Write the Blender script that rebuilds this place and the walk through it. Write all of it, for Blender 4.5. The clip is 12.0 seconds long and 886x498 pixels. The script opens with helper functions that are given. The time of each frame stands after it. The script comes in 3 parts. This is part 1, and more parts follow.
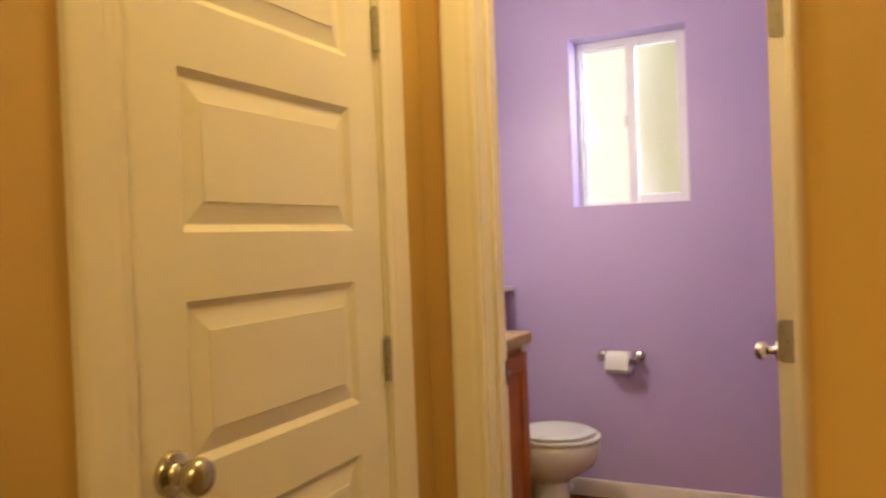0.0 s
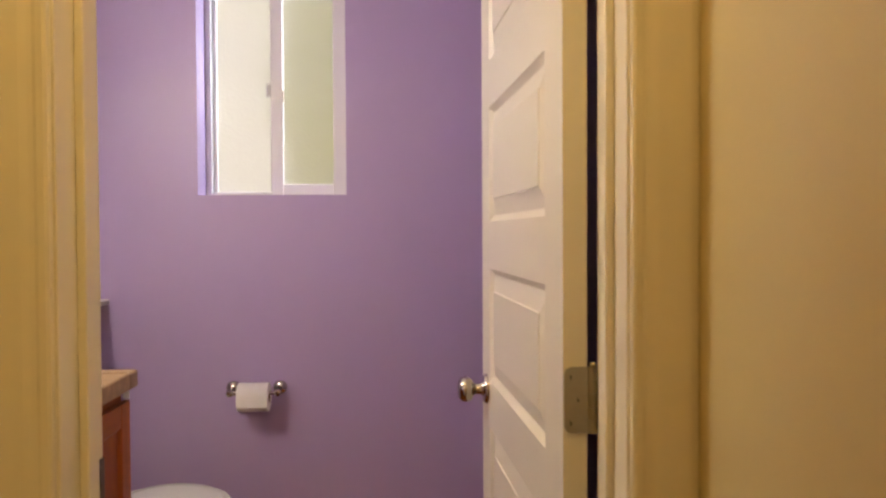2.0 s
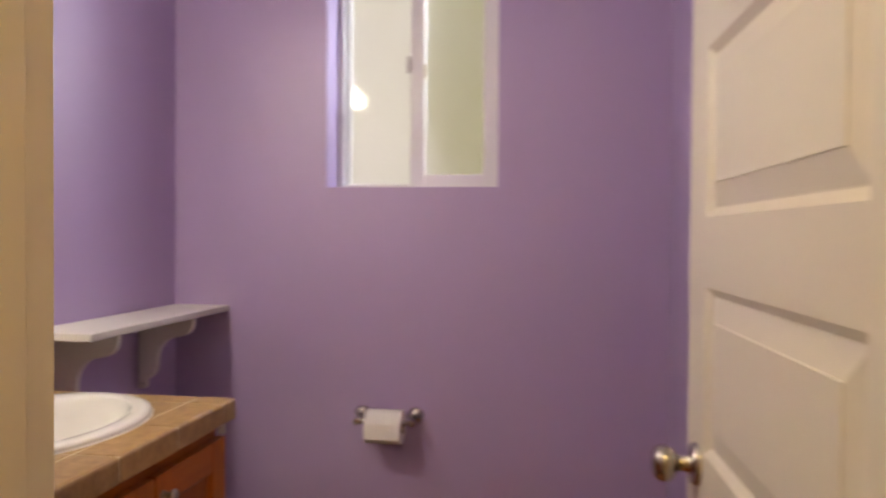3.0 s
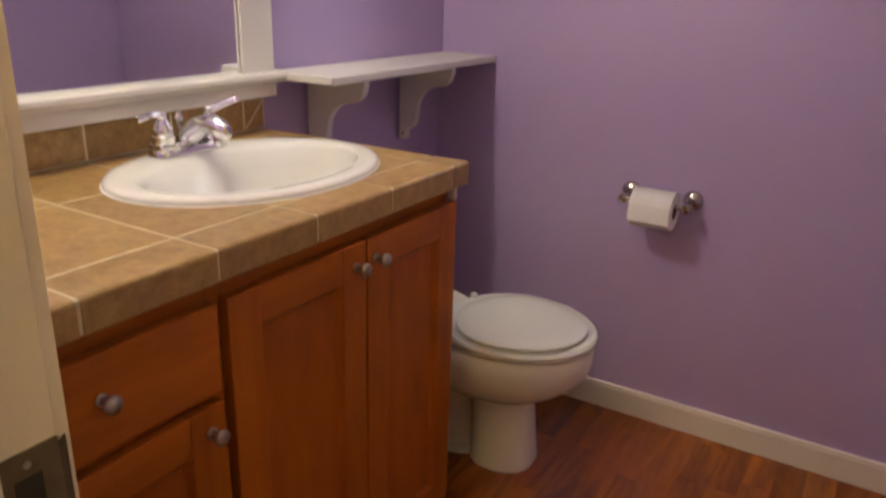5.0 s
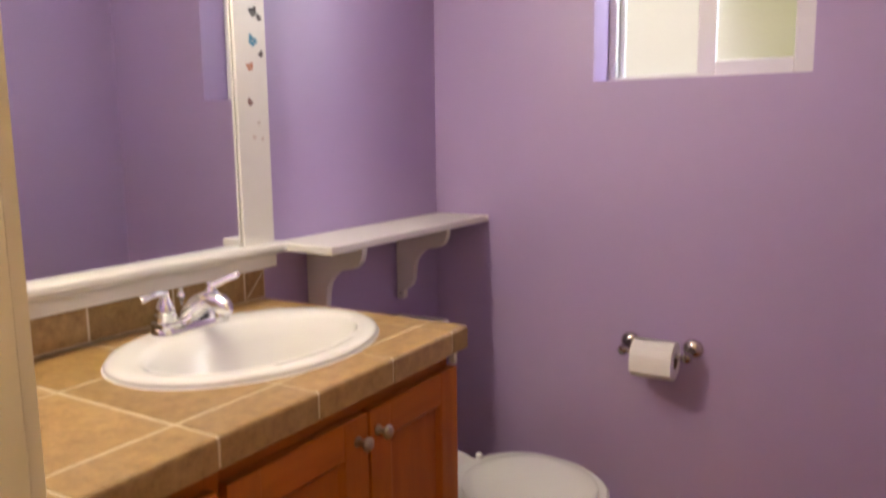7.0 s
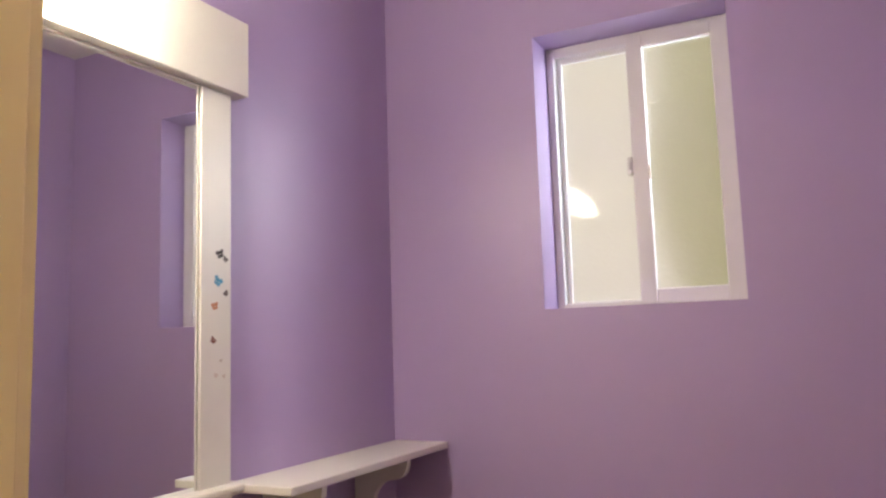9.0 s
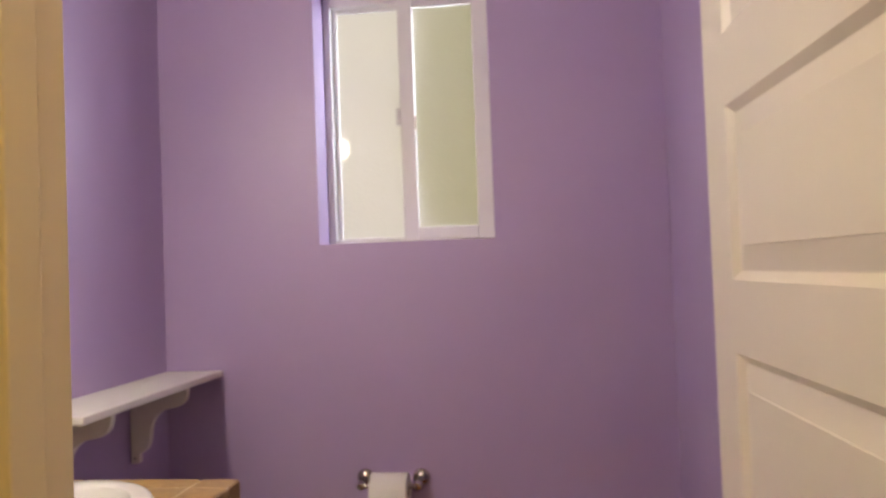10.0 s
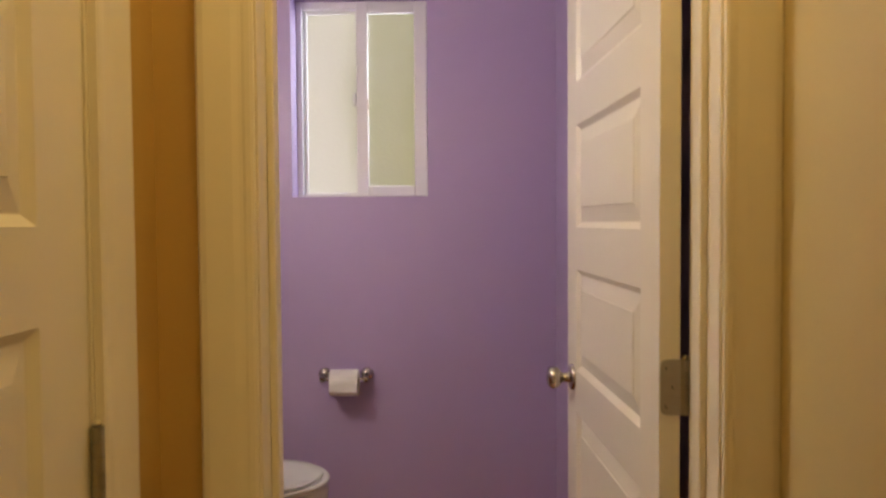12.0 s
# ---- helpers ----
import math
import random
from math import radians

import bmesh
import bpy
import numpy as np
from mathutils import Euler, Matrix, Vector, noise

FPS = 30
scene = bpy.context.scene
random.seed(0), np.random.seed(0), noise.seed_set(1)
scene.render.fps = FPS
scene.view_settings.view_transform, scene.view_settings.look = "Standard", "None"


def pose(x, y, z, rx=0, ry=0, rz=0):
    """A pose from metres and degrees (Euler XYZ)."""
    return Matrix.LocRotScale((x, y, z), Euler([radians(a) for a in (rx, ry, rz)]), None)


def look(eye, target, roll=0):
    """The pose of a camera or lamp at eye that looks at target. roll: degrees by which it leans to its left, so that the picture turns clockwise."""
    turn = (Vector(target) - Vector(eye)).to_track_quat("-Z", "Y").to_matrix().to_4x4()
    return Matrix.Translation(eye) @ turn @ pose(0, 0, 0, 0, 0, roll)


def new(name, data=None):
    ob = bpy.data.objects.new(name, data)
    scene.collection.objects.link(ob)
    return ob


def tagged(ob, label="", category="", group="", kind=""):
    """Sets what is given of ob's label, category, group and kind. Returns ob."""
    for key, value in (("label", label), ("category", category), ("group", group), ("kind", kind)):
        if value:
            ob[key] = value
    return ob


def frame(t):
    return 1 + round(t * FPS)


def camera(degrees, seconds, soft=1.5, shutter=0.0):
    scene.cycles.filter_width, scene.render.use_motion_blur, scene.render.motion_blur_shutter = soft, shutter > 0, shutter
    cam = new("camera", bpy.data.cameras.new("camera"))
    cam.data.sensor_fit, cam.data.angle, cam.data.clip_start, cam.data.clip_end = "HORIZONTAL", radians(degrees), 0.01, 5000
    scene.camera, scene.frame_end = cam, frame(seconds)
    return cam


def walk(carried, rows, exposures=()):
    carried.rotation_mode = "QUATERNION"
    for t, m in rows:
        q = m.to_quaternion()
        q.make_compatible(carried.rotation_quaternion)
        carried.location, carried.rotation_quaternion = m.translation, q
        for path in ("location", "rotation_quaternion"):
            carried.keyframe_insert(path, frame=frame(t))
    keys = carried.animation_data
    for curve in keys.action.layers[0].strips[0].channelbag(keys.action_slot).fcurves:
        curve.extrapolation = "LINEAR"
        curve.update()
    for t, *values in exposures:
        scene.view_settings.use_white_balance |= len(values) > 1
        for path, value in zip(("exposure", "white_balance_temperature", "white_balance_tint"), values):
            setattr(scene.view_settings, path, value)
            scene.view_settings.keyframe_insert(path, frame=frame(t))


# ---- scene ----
cam = camera(60.4, 12.0, 2.3, 0.35)
BATH_W, BATH_C = 120.0, (1.0, 0.915, 0.72)
HALL_C, OUT_W = (1.0, 0.73, 0.265), 0.80
PATH = [
    (0, (0.026, -0.058, 1.213), (-0.855, 1.737, 1.187), -2.2),
    (0.5, (-0.13, 0.051, 1.22), (-0.642, 1.984, 1.177), -3.1),
    (1, (-0.209, 0.232, 1.196), (-0.455, 2.215, 1.135), -2.5),
    (1.5, (-0.239, 0.417, 1.213), (-0.255, 2.416, 1.15), -1.4),
    (2, (-0.269, 0.657, 1.199), (-0.158, 2.653, 1.158), -0.3),
    (2.5, (-0.315, 0.896, 1.22), (-0.23, 2.894, 1.217), -0.0),
    (3, (-0.293, 1.148, 1.195), (-0.584, 3.127, 1.159), 0.4),
    (3.2, (-0.275, 1.253, 1.194), (-0.818, 3.178, 1.145), 1.6),
    (4.8, (-0.27, 1.44, 1.17), (-1.267, 3.086, 0.628), 0.7),
    (5, (-0.27, 1.438, 1.167), (-1.246, 3.053, 0.503), 1.7),
    (5.3, (-0.27, 1.44, 1.162), (-1.203, 3.022, 0.38), 2.5),
    (5.5, (-0.27, 1.442, 1.157), (-1.16, 2.991, 0.257), 3.3),
    (6, (-0.277, 1.446, 1.16), (-1.169, 3.012, 0.293), 3.1),
    (6.2, (-0.275, 1.445, 1.169), (-1.214, 3.044, 0.445), 2.0),
    (6.5, (-0.273, 1.443, 1.181), (-1.253, 3.084, 0.589), 0.6),
    (7, (-0.268, 1.435, 1.208), (-1.292, 3.127, 0.909), -0.7),
    (7.5, (-0.268, 1.426, 1.23), (-1.292, 3.143, 1.252), -1.8),
    (7.7, (-0.267, 1.423, 1.236), (-1.281, 3.143, 1.356), -2.2),
    (9.3, (-0.29, 1.372, 1.27), (-1.106, 3.182, 1.508), -2.1),
    (9.5, (-0.302, 1.337, 1.273), (-0.965, 3.216, 1.441), -2.5),
    (10, (-0.351, 1.189, 1.254), (-0.588, 3.174, 1.306), -2.1),
    (10.5, (-0.339, 1.032, 1.247), (-0.443, 3.03, 1.274), 0.3),
    (11, (-0.333, 0.843, 1.248), (-0.446, 2.84, 1.218), 0.6),
    (11.2, (-0.347, 0.774, 1.247), (-0.484, 2.770, 1.256), 0.7),
    (11.5, (-0.369, 0.672, 1.245), (-0.471, 2.669, 1.269), 0.8),
    (12, (-0.388, 0.462, 1.239), (-0.399, 2.461, 1.168), -0.4),
]
walk(cam, [(t, look(eye, target, roll)) for t, eye, target, roll in PATH], [(0, 0.46), (0.8, 0.36), (1.5, 0.2), (2.5, -0.1), (3.2, -0.2), (4.8, -0.2), (5.5, -0.14), (6.2, 0.0), (7.0, 0.1), (7.7, 0.08), (9.5, -0.18), (11.0, -0.2), (12.0, -0.22)])

# ---- world and lamps ----
world = bpy.data.worlds.new("world")
scene.world = world
world.use_nodes = True
wn = world.node_tree
sky = wn.nodes.new("ShaderNodeTexSky")
sky.sky_type, sky.sun_disc = "NISHITA", False
sky.sun_elevation, sky.sun_rotation = radians(25), radians(150)
wn.links.new(sky.outputs[0], wn.nodes["Background"].inputs[0])
wn.nodes["Background"].inputs[1].default_value = 0.15


BULB_Y = (1.990, 2.105, 2.220)
# open sky to the side of the window, through the opening
data = bpy.data.lights.new("window_sky_light", "AREA")
data.energy, data.color, data.size = 12.5, (0.86, 0.91, 1.0), 0.5
tagged(new("window_sky_light", data), kind="structure").matrix_world = look((-0.28, 3.82, 1.9), (-1.0, 3.42, 1.72))


# ---- materials ----
def mat(name, color, rough=0.5, metal=0.0, var=0.06, scale=6.0, bump=0.0, bump_scale=120.0, spec=0.5, coat=0.0):
    m = bpy.data.materials.new(name)
    m.use_nodes = True
    nt = m.node_tree
    b = nt.nodes["Principled BSDF"]
    b.inputs["Roughness"].default_value = rough
    b.inputs["Metallic"].default_value = metal
    b.inputs["Specular IOR Level"].default_value = spec
    b.inputs["Coat Weight"].default_value = coat
    co = nt.nodes.new("ShaderNodeTexCoord")
    n1 = nt.nodes.new("ShaderNodeTexNoise")
    n1.inputs["Scale"].default_value, n1.inputs["Detail"].default_value = scale, 5
    nt.links.new(co.outputs["Object"], n1.inputs["Vector"])
    mix = nt.nodes.new("ShaderNodeMix")
    mix.data_type = "RGBA"
    mix.inputs[6].default_value = (*[c * (1 - var) for c in color], 1)
    mix.inputs[7].default_value = (*[min(1, c * (1 + var)) for c in color], 1)
    nt.links.new(n1.outputs[0], mix.inputs[0])
    nt.links.new(mix.outputs[2], b.inputs["Base Color"])
    rr = nt.nodes.new("ShaderNodeMapRange")
    rr.inputs[3].default_value, rr.inputs[4].default_value = max(0.02, rough * 0.85), min(1, rough * 1.15)
    nt.links.new(n1.outputs[0], rr.inputs[0])
    nt.links.new(rr.outputs[0], b.inputs["Roughness"])
    if bump:
        n2 = nt.nodes.new("ShaderNodeTexNoise")
        n2.inputs["Scale"].default_value, n2.inputs["Detail"].default_value = bump_scale, 3
        nt.links.new(co.outputs["Object"], n2.inputs["Vector"])
        bp = nt.nodes.new("ShaderNodeBump")
        bp.inputs["Strength"].default_value, bp.inputs["Distance"].default_value = bump, 0.002
        nt.links.new(n2.outputs[0], bp.inputs["Height"])
        nt.links.new(bp.outputs[0], b.inputs["Normal"])
    return m


def wood(name, light, dark, axis, rough=0.35, stretch=14.0, random_tone=0.0, coat=0.0):
    """Wood with grain that runs along an axis ("y" or "z")."""
    m = bpy.data.materials.new(name)
    m.use_nodes = True
    nt = m.node_tree
    b = nt.nodes["Principled BSDF"]
    b.inputs["Coat Weight"].default_value = coat
    b.inputs["Coat Roughness"].default_value = 0.25
    co = nt.nodes.new("ShaderNodeTexCoord")
    info = nt.nodes.new("ShaderNodeObjectInfo")
    mp = nt.nodes.new("ShaderNodeMapping")
    mp.inputs["Scale"].default_value = (stretch, 1.2, stretch) if axis == "y" else (stretch, stretch, 1.2)
    nt.links.new(co.outputs["Object"], mp.inputs["Vector"])
    off = nt.nodes.new("ShaderNodeVectorMath")
    off.operation = "ADD"
    ms = nt.nodes.new("ShaderNodeMath")
    ms.operation = "MULTIPLY"
    ms.inputs[1].default_value = 37.0
    nt.links.new(info.outputs["Random"], ms.inputs[0])
    nt.links.new(mp.outputs[0], off.inputs[0])
    nt.links.new(ms.outputs[0], off.inputs[1])
    n1 = nt.nodes.new("ShaderNodeTexNoise")
    n1.inputs["Scale"].default_value, n1.inputs["Detail"].default_value, n1.inputs["Distortion"].default_value = 1.4, 8, 1.2
    n2 = nt.nodes.new("ShaderNodeTexNoise")
    n2.inputs["Scale"].default_value, n2.inputs["Detail"].default_value = 9.0, 4
    for n in (n1, n2):
        nt.links.new(off.outputs[0], n.inputs["Vector"])
    add = nt.nodes.new("ShaderNodeMath")
    add.operation = "MULTIPLY_ADD"
    add.inputs[1].default_value = 0.35
    nt.links.new(n2.outputs[0], add.inputs[0])
    nt.links.new(n1.outputs[0], add.inputs[2])
    rmp = nt.nodes.new("ShaderNodeValToRGB")
    rmp.color_ramp.elements[0].position, rmp.color_ramp.elements[1].position = 0.42, 0.92
    rmp.color_ramp.elements[0].color, rmp.color_ramp.elements[1].color = (*dark, 1), (*light, 1)
    nt.links.new(add.outputs[0], rmp.inputs[0])
    hsv = nt.nodes.new("ShaderNodeHueSaturation")
    tone = nt.nodes.new("ShaderNodeMapRange")
    tone.inputs[3].default_value, tone.inputs[4].default_value = 1 - 1.5 * random_tone, 1 + 0.5 * random_tone
    skew = nt.nodes.new("ShaderNodeMath")
    skew.operation = "POWER"
    skew.inputs[1].default_value = 0.45
    nt.links.new(info.outputs["Random"], skew.inputs[0])
    nt.links.new(skew.outputs[0], tone.inputs[0])
    nt.links.new(tone.outputs[0], hsv.inputs["Value"])
    nt.links.new(rmp.outputs[0], hsv.inputs["Color"])
    nt.links.new(hsv.outputs[0], b.inputs["Base Color"])
    bp = nt.nodes.new("ShaderNodeBump")
    bp.inputs["Strength"].default_value, bp.inputs["Distance"].default_value = 0.15, 0.001
    nt.links.new(n2.outputs[0], bp.inputs["Height"])
    nt.links.new(bp.outputs[0], b.inputs["Normal"])
    b.inputs["Roughness"].default_value = rough
    return m


PURPLE = mat("purple_wall_paint", (0.435, 0.330, 0.552), 0.43, var=0.03, scale=3, bump=0.12, bump_scale=220, spec=0.7)
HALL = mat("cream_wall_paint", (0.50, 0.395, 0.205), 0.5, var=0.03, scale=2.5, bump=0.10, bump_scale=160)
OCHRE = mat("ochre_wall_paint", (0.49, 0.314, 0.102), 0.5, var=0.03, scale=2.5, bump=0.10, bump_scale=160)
CEIL = mat("ceiling_paint", (0.75, 0.73, 0.68), 0.8, bump=0.4, bump_scale=90)
TRIM = mat("white_trim_paint", (0.73, 0.655, 0.54), 0.40, var=0.03, scale=5, bump=0.03, bump_scale=60)
BASEW = mat("white_baseboard_paint", (0.78, 0.73, 0.65), 0.38, var=0.05, scale=7, bump=0.05, bump_scale=60)
DOORW = mat("white_door_paint", (0.72, 0.655, 0.555), 0.36, var=0.03, scale=4, bump=0.10, bump_scale=45)
SHELFW = mat("shelf_white_paint", (0.72, 0.69, 0.635), 0.35, var=0.04, scale=9, bump=0.15, bump_scale=70)
VINYL = mat("white_vinyl", (0.80, 0.79, 0.78), 0.3, var=0.02)
PORC = mat("white_porcelain", (0.75, 0.735, 0.705), 0.09, var=0.015, scale=3, spec=0.3, coat=0.0)
SEATW = mat("white_seat_plastic", (0.78, 0.80, 0.77), 0.16, var=0.02)
CHROME = mat("polished_chrome", (0.82, 0.82, 0.84), 0.08, 1.0, var=0.02)
NICKEL = mat("satin_nickel", (0.50, 0.46, 0.40), 0.2, 1.0, var=0.06, scale=30)
PEWTER = mat("pewter_knob_metal", (0.40, 0.36, 0.31), 0.32, 1.0, var=0.12, scale=40)
STEEL = mat("worn_hinge_steel", (0.36, 0.32, 0.25), 0.45, 0.8, var=0.15, scale=40, bump=0.2)
DARK = mat("dark_recess", (0.02, 0.018, 0.016), 0.7)
GROUT = mat("pale_grout", (0.62, 0.52, 0.36), 0.85, var=0.10, scale=30, bump=0.3, bump_scale=300)
CAULK = mat("white_caulk", (0.78, 0.77, 0.76), 0.6)
PAPER = mat("toilet_paper", (0.82, 0.80, 0.77), 0.95, var=0.03, scale=30, bump=0.6, bump_scale=200)
CARD = mat("cardboard_core", (0.24, 0.17, 0.10), 0.9)
CAB = wood("cherry_stained_maple", (0.41, 0.116, 0.007), (0.27, 0.064, 0.003), "z", 0.42, 9.0, 0.05, 0.0)
CABH = wood("cherry_stained_maple_across", (0.41, 0.116, 0.007), (0.27, 0.064, 0.003), "y", 0.42, 9.0, 0.05, 0.0)
CABP = wood("cherry_stained_veneer", (0.385, 0.102, 0.005), (0.25, 0.056, 0.003), "z", 0.42, 7.0, 0.05, 0.0)
for m in (CAB, CABH, CABP):
    m.node_tree.nodes["Principled BSDF"].inputs["Specular IOR Level"].default_value = 0.3
PLANK = wood("laminate_strip", (0.42, 0.118, 0.010), (0.15, 0.036, 0.003), "y", 0.27, 9.0, 0.36, 0.10)
SUBFLOOR = mat("dark_wood_joint", (0.17, 0.055, 0.010), 0.5)
CARPET = mat("beige_hall_floor", (0.30, 0.22, 0.14), 0.95, var=0.15, scale=40, bump=1.0, bump_scale=300)


def tile_material():
    """Mottled tan stone: broad clouds, fine grain, a tone of its own for each tile."""
    m = mat("tan_stone_tile", (0.38, 0.25, 0.12), 0.34, var=0.1, scale=40, bump=0.14, bump_scale=90)
    nt = m.node_tree
    b = nt.nodes["Principled BSDF"]
    co = nt.nodes.new("ShaderNodeTexCoord")
    info = nt.nodes.new("ShaderNodeObjectInfo")
    sh = nt.nodes.new("ShaderNodeVectorMath")
    sh.operation = "MULTIPLY_ADD"
    sh.inputs[1].default_value = (1, 1, 1)
    sc = nt.nodes.new("ShaderNodeMath")
    sc.operation = "MULTIPLY"
    sc.inputs[1].default_value = 11.0
    nt.links.new(info.outputs["Random"], sc.inputs[0])
    nt.links.new(co.outputs["Object"], sh.inputs[0])
    nt.links.new(sc.outputs[0], sh.inputs[2])
    a = nt.nodes.new("ShaderNodeTexNoise")
    a.inputs["Scale"].default_value, a.inputs["Detail"].default_value, a.inputs["Roughness"].default_value = 46, 10, 0.74
    nt.links.new(sh.outputs[0], a.inputs["Vector"])
    rp = nt.nodes.new("ShaderNodeValToRGB")
    rp.color_ramp.elements[0].position, rp.color_ramp.elements[0].color = 0.28, (0.205, 0.114, 0.032, 1)
    rp.color_ramp.elements[1].position, rp.color_ramp.elements[1].color = 0.74, (0.455, 0.290, 0.105, 1)
    mid = rp.color_ramp.elements.new(0.5)
    mid.color = (0.330, 0.200, 0.068, 1)
    nt.links.new(a.outputs[0], rp.inputs[0])
    tone = nt.nodes.new("ShaderNodeMapRange")
    tone.inputs[3].default_value, tone.inputs[4].default_value = 0.88, 1.12
    hsv = nt.nodes.new("ShaderNodeHueSaturation")
    nt.links.new(info.outputs["Random"], tone.inputs[0])
    nt.links.new(tone.outputs[0], hsv.inputs["Value"])
    nt.links.new(rp.outputs[0], hsv.inputs["Color"])
    nt.links.new(hsv.outputs[0], b.inputs["Base Color"])
    return m


TILE = tile_material()


def plain(name, color, rough=0.5, metal=0.0, emit=0.0):
    m = bpy.data.materials.new(name)
    m.use_nodes = True
    b = m.node_tree.nodes["Principled BSDF"]
    b.inputs["Base Color"].default_value = (*color, 1)
    b.inputs["Roughness"].default_value, b.inputs["Metallic"].default_value = rough, metal
    if emit:
        b.inputs["Emission Color"].default_value = (*color, 1)
        b.inputs["Emission Strength"].default_value = emit
    return m


MIRROR = plain("mirror_silver", (0.81, 0.83, 0.84), 0.015, 1.0)
BULB = plain("lit_frosted_glass", BATH_C, 0.4, 0.0, BATH_W)
HALLBULB = plain("lit_hall_glass", HALL_C, 0.4, 0.0, 35.0)
FILLBULB = plain("lit_fill_glass", HALL_C, 0.4, 0.0, 76.0)


def frosted():
    """Obscured glass: rippled, blurs what lies behind."""
    m = bpy.data.materials.new("obscured_window_glass")
    m.use_nodes = True
    nt = m.node_tree
    b = nt.nodes["Principled BSDF"]
    b.inputs["Base Color"].default_value = (0.97, 0.97, 0.95, 1)
    b.inputs["Transmission Weight"].default_value = 0.88
    b.inputs["Roughness"].default_value = 0.34
    b.inputs["Coat Weight"].default_value = 0.5
    b.inputs["Coat Roughness"].default_value = 0.03
    b.inputs["IOR"].default_value = 1.16
    co = nt.nodes.new("ShaderNodeTexCoord")
    n = nt.nodes.new("ShaderNodeTexNoise")
    n.inputs["Scale"].default_value = 90
    nt.links.new(co.outputs["Object"], n.inputs["Vector"])
    bp = nt.nodes.new("ShaderNodeBump")
    bp.inputs["Strength"].default_value, bp.inputs["Distance"].default_value = 0.3, 0.002
    nt.links.new(n.outputs[0], bp.inputs["Height"])
    nt.links.new(bp.outputs[0], b.inputs["Normal"])
    return m


FROST = frosted()


# ---- mesh helpers ----
def box(bm, x0, x1, y0, y1, z0, z1, bevel=0.0, seg=2):
    r = bmesh.ops.create_cube(bm, size=1.0)
    vs = r["verts"]
    bmesh.ops.scale(bm, vec=(x1 - x0, y1 - y0, z1 - z0), verts=vs)
    bmesh.ops.translate(bm, vec=((x0 + x1) / 2, (y0 + y1) / 2, (z0 + z1) / 2), verts=vs)
    if bevel:
        es = list({e for v in vs for e in v.link_edges})
        bmesh.ops.bevel(bm, geom=es, offset=bevel, segments=seg, profile=0.5, affect="EDGES")
    return bm


def rings(bm, loops, cap=True):
    """Skin a stack of closed loops of points."""
    made = [[bm.verts.new(p) for p in loop] for loop in loops]
    n = len(made[0])
    for a, b in zip(made, made[1:]):
        for i in range(n):
            bm.faces.new((a[i], a[(i + 1) % n], b[(i + 1) % n], b[i]))
    if cap:
        bm.faces.new(list(reversed(made[0])))
        bm.faces.new(made[-1])
    bmesh.ops.recalc_face_normals(bm, faces=bm.faces[:])
    return bm


def turned(bm, profile, at, axis, n=24):
    """A turned solid: (radius, distance along the axis) pairs from a start point."""
    q = Vector((0, 0, 1)).rotation_difference(Vector(axis).normalized())
    at = Vector(at)
    loops = [[at + q @ Vector((r * math.cos(2 * math.pi * i / n), r * math.sin(2 * math.pi * i / n), d)) for i in range(n)] for r, d in profile]
    return rings(bm, loops)


def tube(bm, points, radius, n=12, squash=1.0):
    """A tube along points; radius is one number or one per point."""
    pts = [Vector(p) for p in points]
    loops = []
    side = None
    for i, p in enumerate(pts):
        d = (pts[min(i + 1, len(pts) - 1)] - pts[max(i - 1, 0)]).normalized()
        if side is None:
            side = d.cross(Vector((0, 0, 1)))
            if side.length < 0.05:
                side = d.cross(Vector((0, 1, 0)))
        side = (side - d * side.dot(d)).normalized()
        up = side.cross(d)
        r = radius[i] if isinstance(radius, (list, tuple)) else radius
        loops.append([p + side * r * math.cos(2 * math.pi * k / n) + up * r * squash * math.sin(2 * math.pi * k / n) for k in range(n)])
    return rings(bm, loops)


def mesh_of(name, bm, material, smooth=False):
    me = bpy.data.meshes.new(name)
    bm.to_mesh(me)
    bm.free()
    me.materials.append(material)
    if smooth:
        for p in me.polygons:
            p.use_smooth = True
        me.set_sharp_from_angle(angle=radians(38))
    return me


def part(name, bm, material, parent=None, label="", smooth=False):
    ob = new(name, mesh_of(name, bm, material, smooth))
    if parent:
        ob.parent = parent
    return tagged(ob, label=label)


def thing(name, label, category, group="", at=None):
    ob = new(name)
    ob.empty_display_size = 0.05
    if at is not None:
        ob.matrix_world = at
    return tagged(ob, label, category, group)


def setting(name, bm, material, label=""):
    return tagged(part(name, bm, material, None, label), kind="structure")


# ---- plan ----
BACK, LEFT, RIGHT, CEILZ = 3.38, -1.466, 0.03, 2.44
BFACE, HFACE = 1.645, 1.525
JL, JR, HEADZ = -0.650, -0.008, 2.04
HL, HR = -0.795, 0.0735
WX0, WX1, WZ0, WZ1 = -0.98, -0.46, 1.338, 2.112

# back wall round the window opening
bm = bmesh.new()
box(bm, LEFT - 0.12, WX0, BACK, BACK + 0.16, 0, CEILZ)
box(bm, WX1, RIGHT + 0.12, BACK, BACK + 0.16, 0, CEILZ)
box(bm, WX0, WX1, BACK, BACK + 0.16, 0, WZ0)
box(bm, WX0, WX1, BACK, BACK + 0.16, WZ1, CEILZ)
setting("wall_north", bm, PURPLE, "purple painted bathroom wall with the window")
bm = box(bmesh.new(), LEFT - 0.12, LEFT, BFACE - 0.06, BACK, 0, CEILZ)
setting("wall_west", bm, PURPLE, "purple painted bathroom wall behind the vanity")
bm = box(bmesh.new(), RIGHT, RIGHT + 0.12, BFACE - 0.06, BACK, 0, CEILZ)
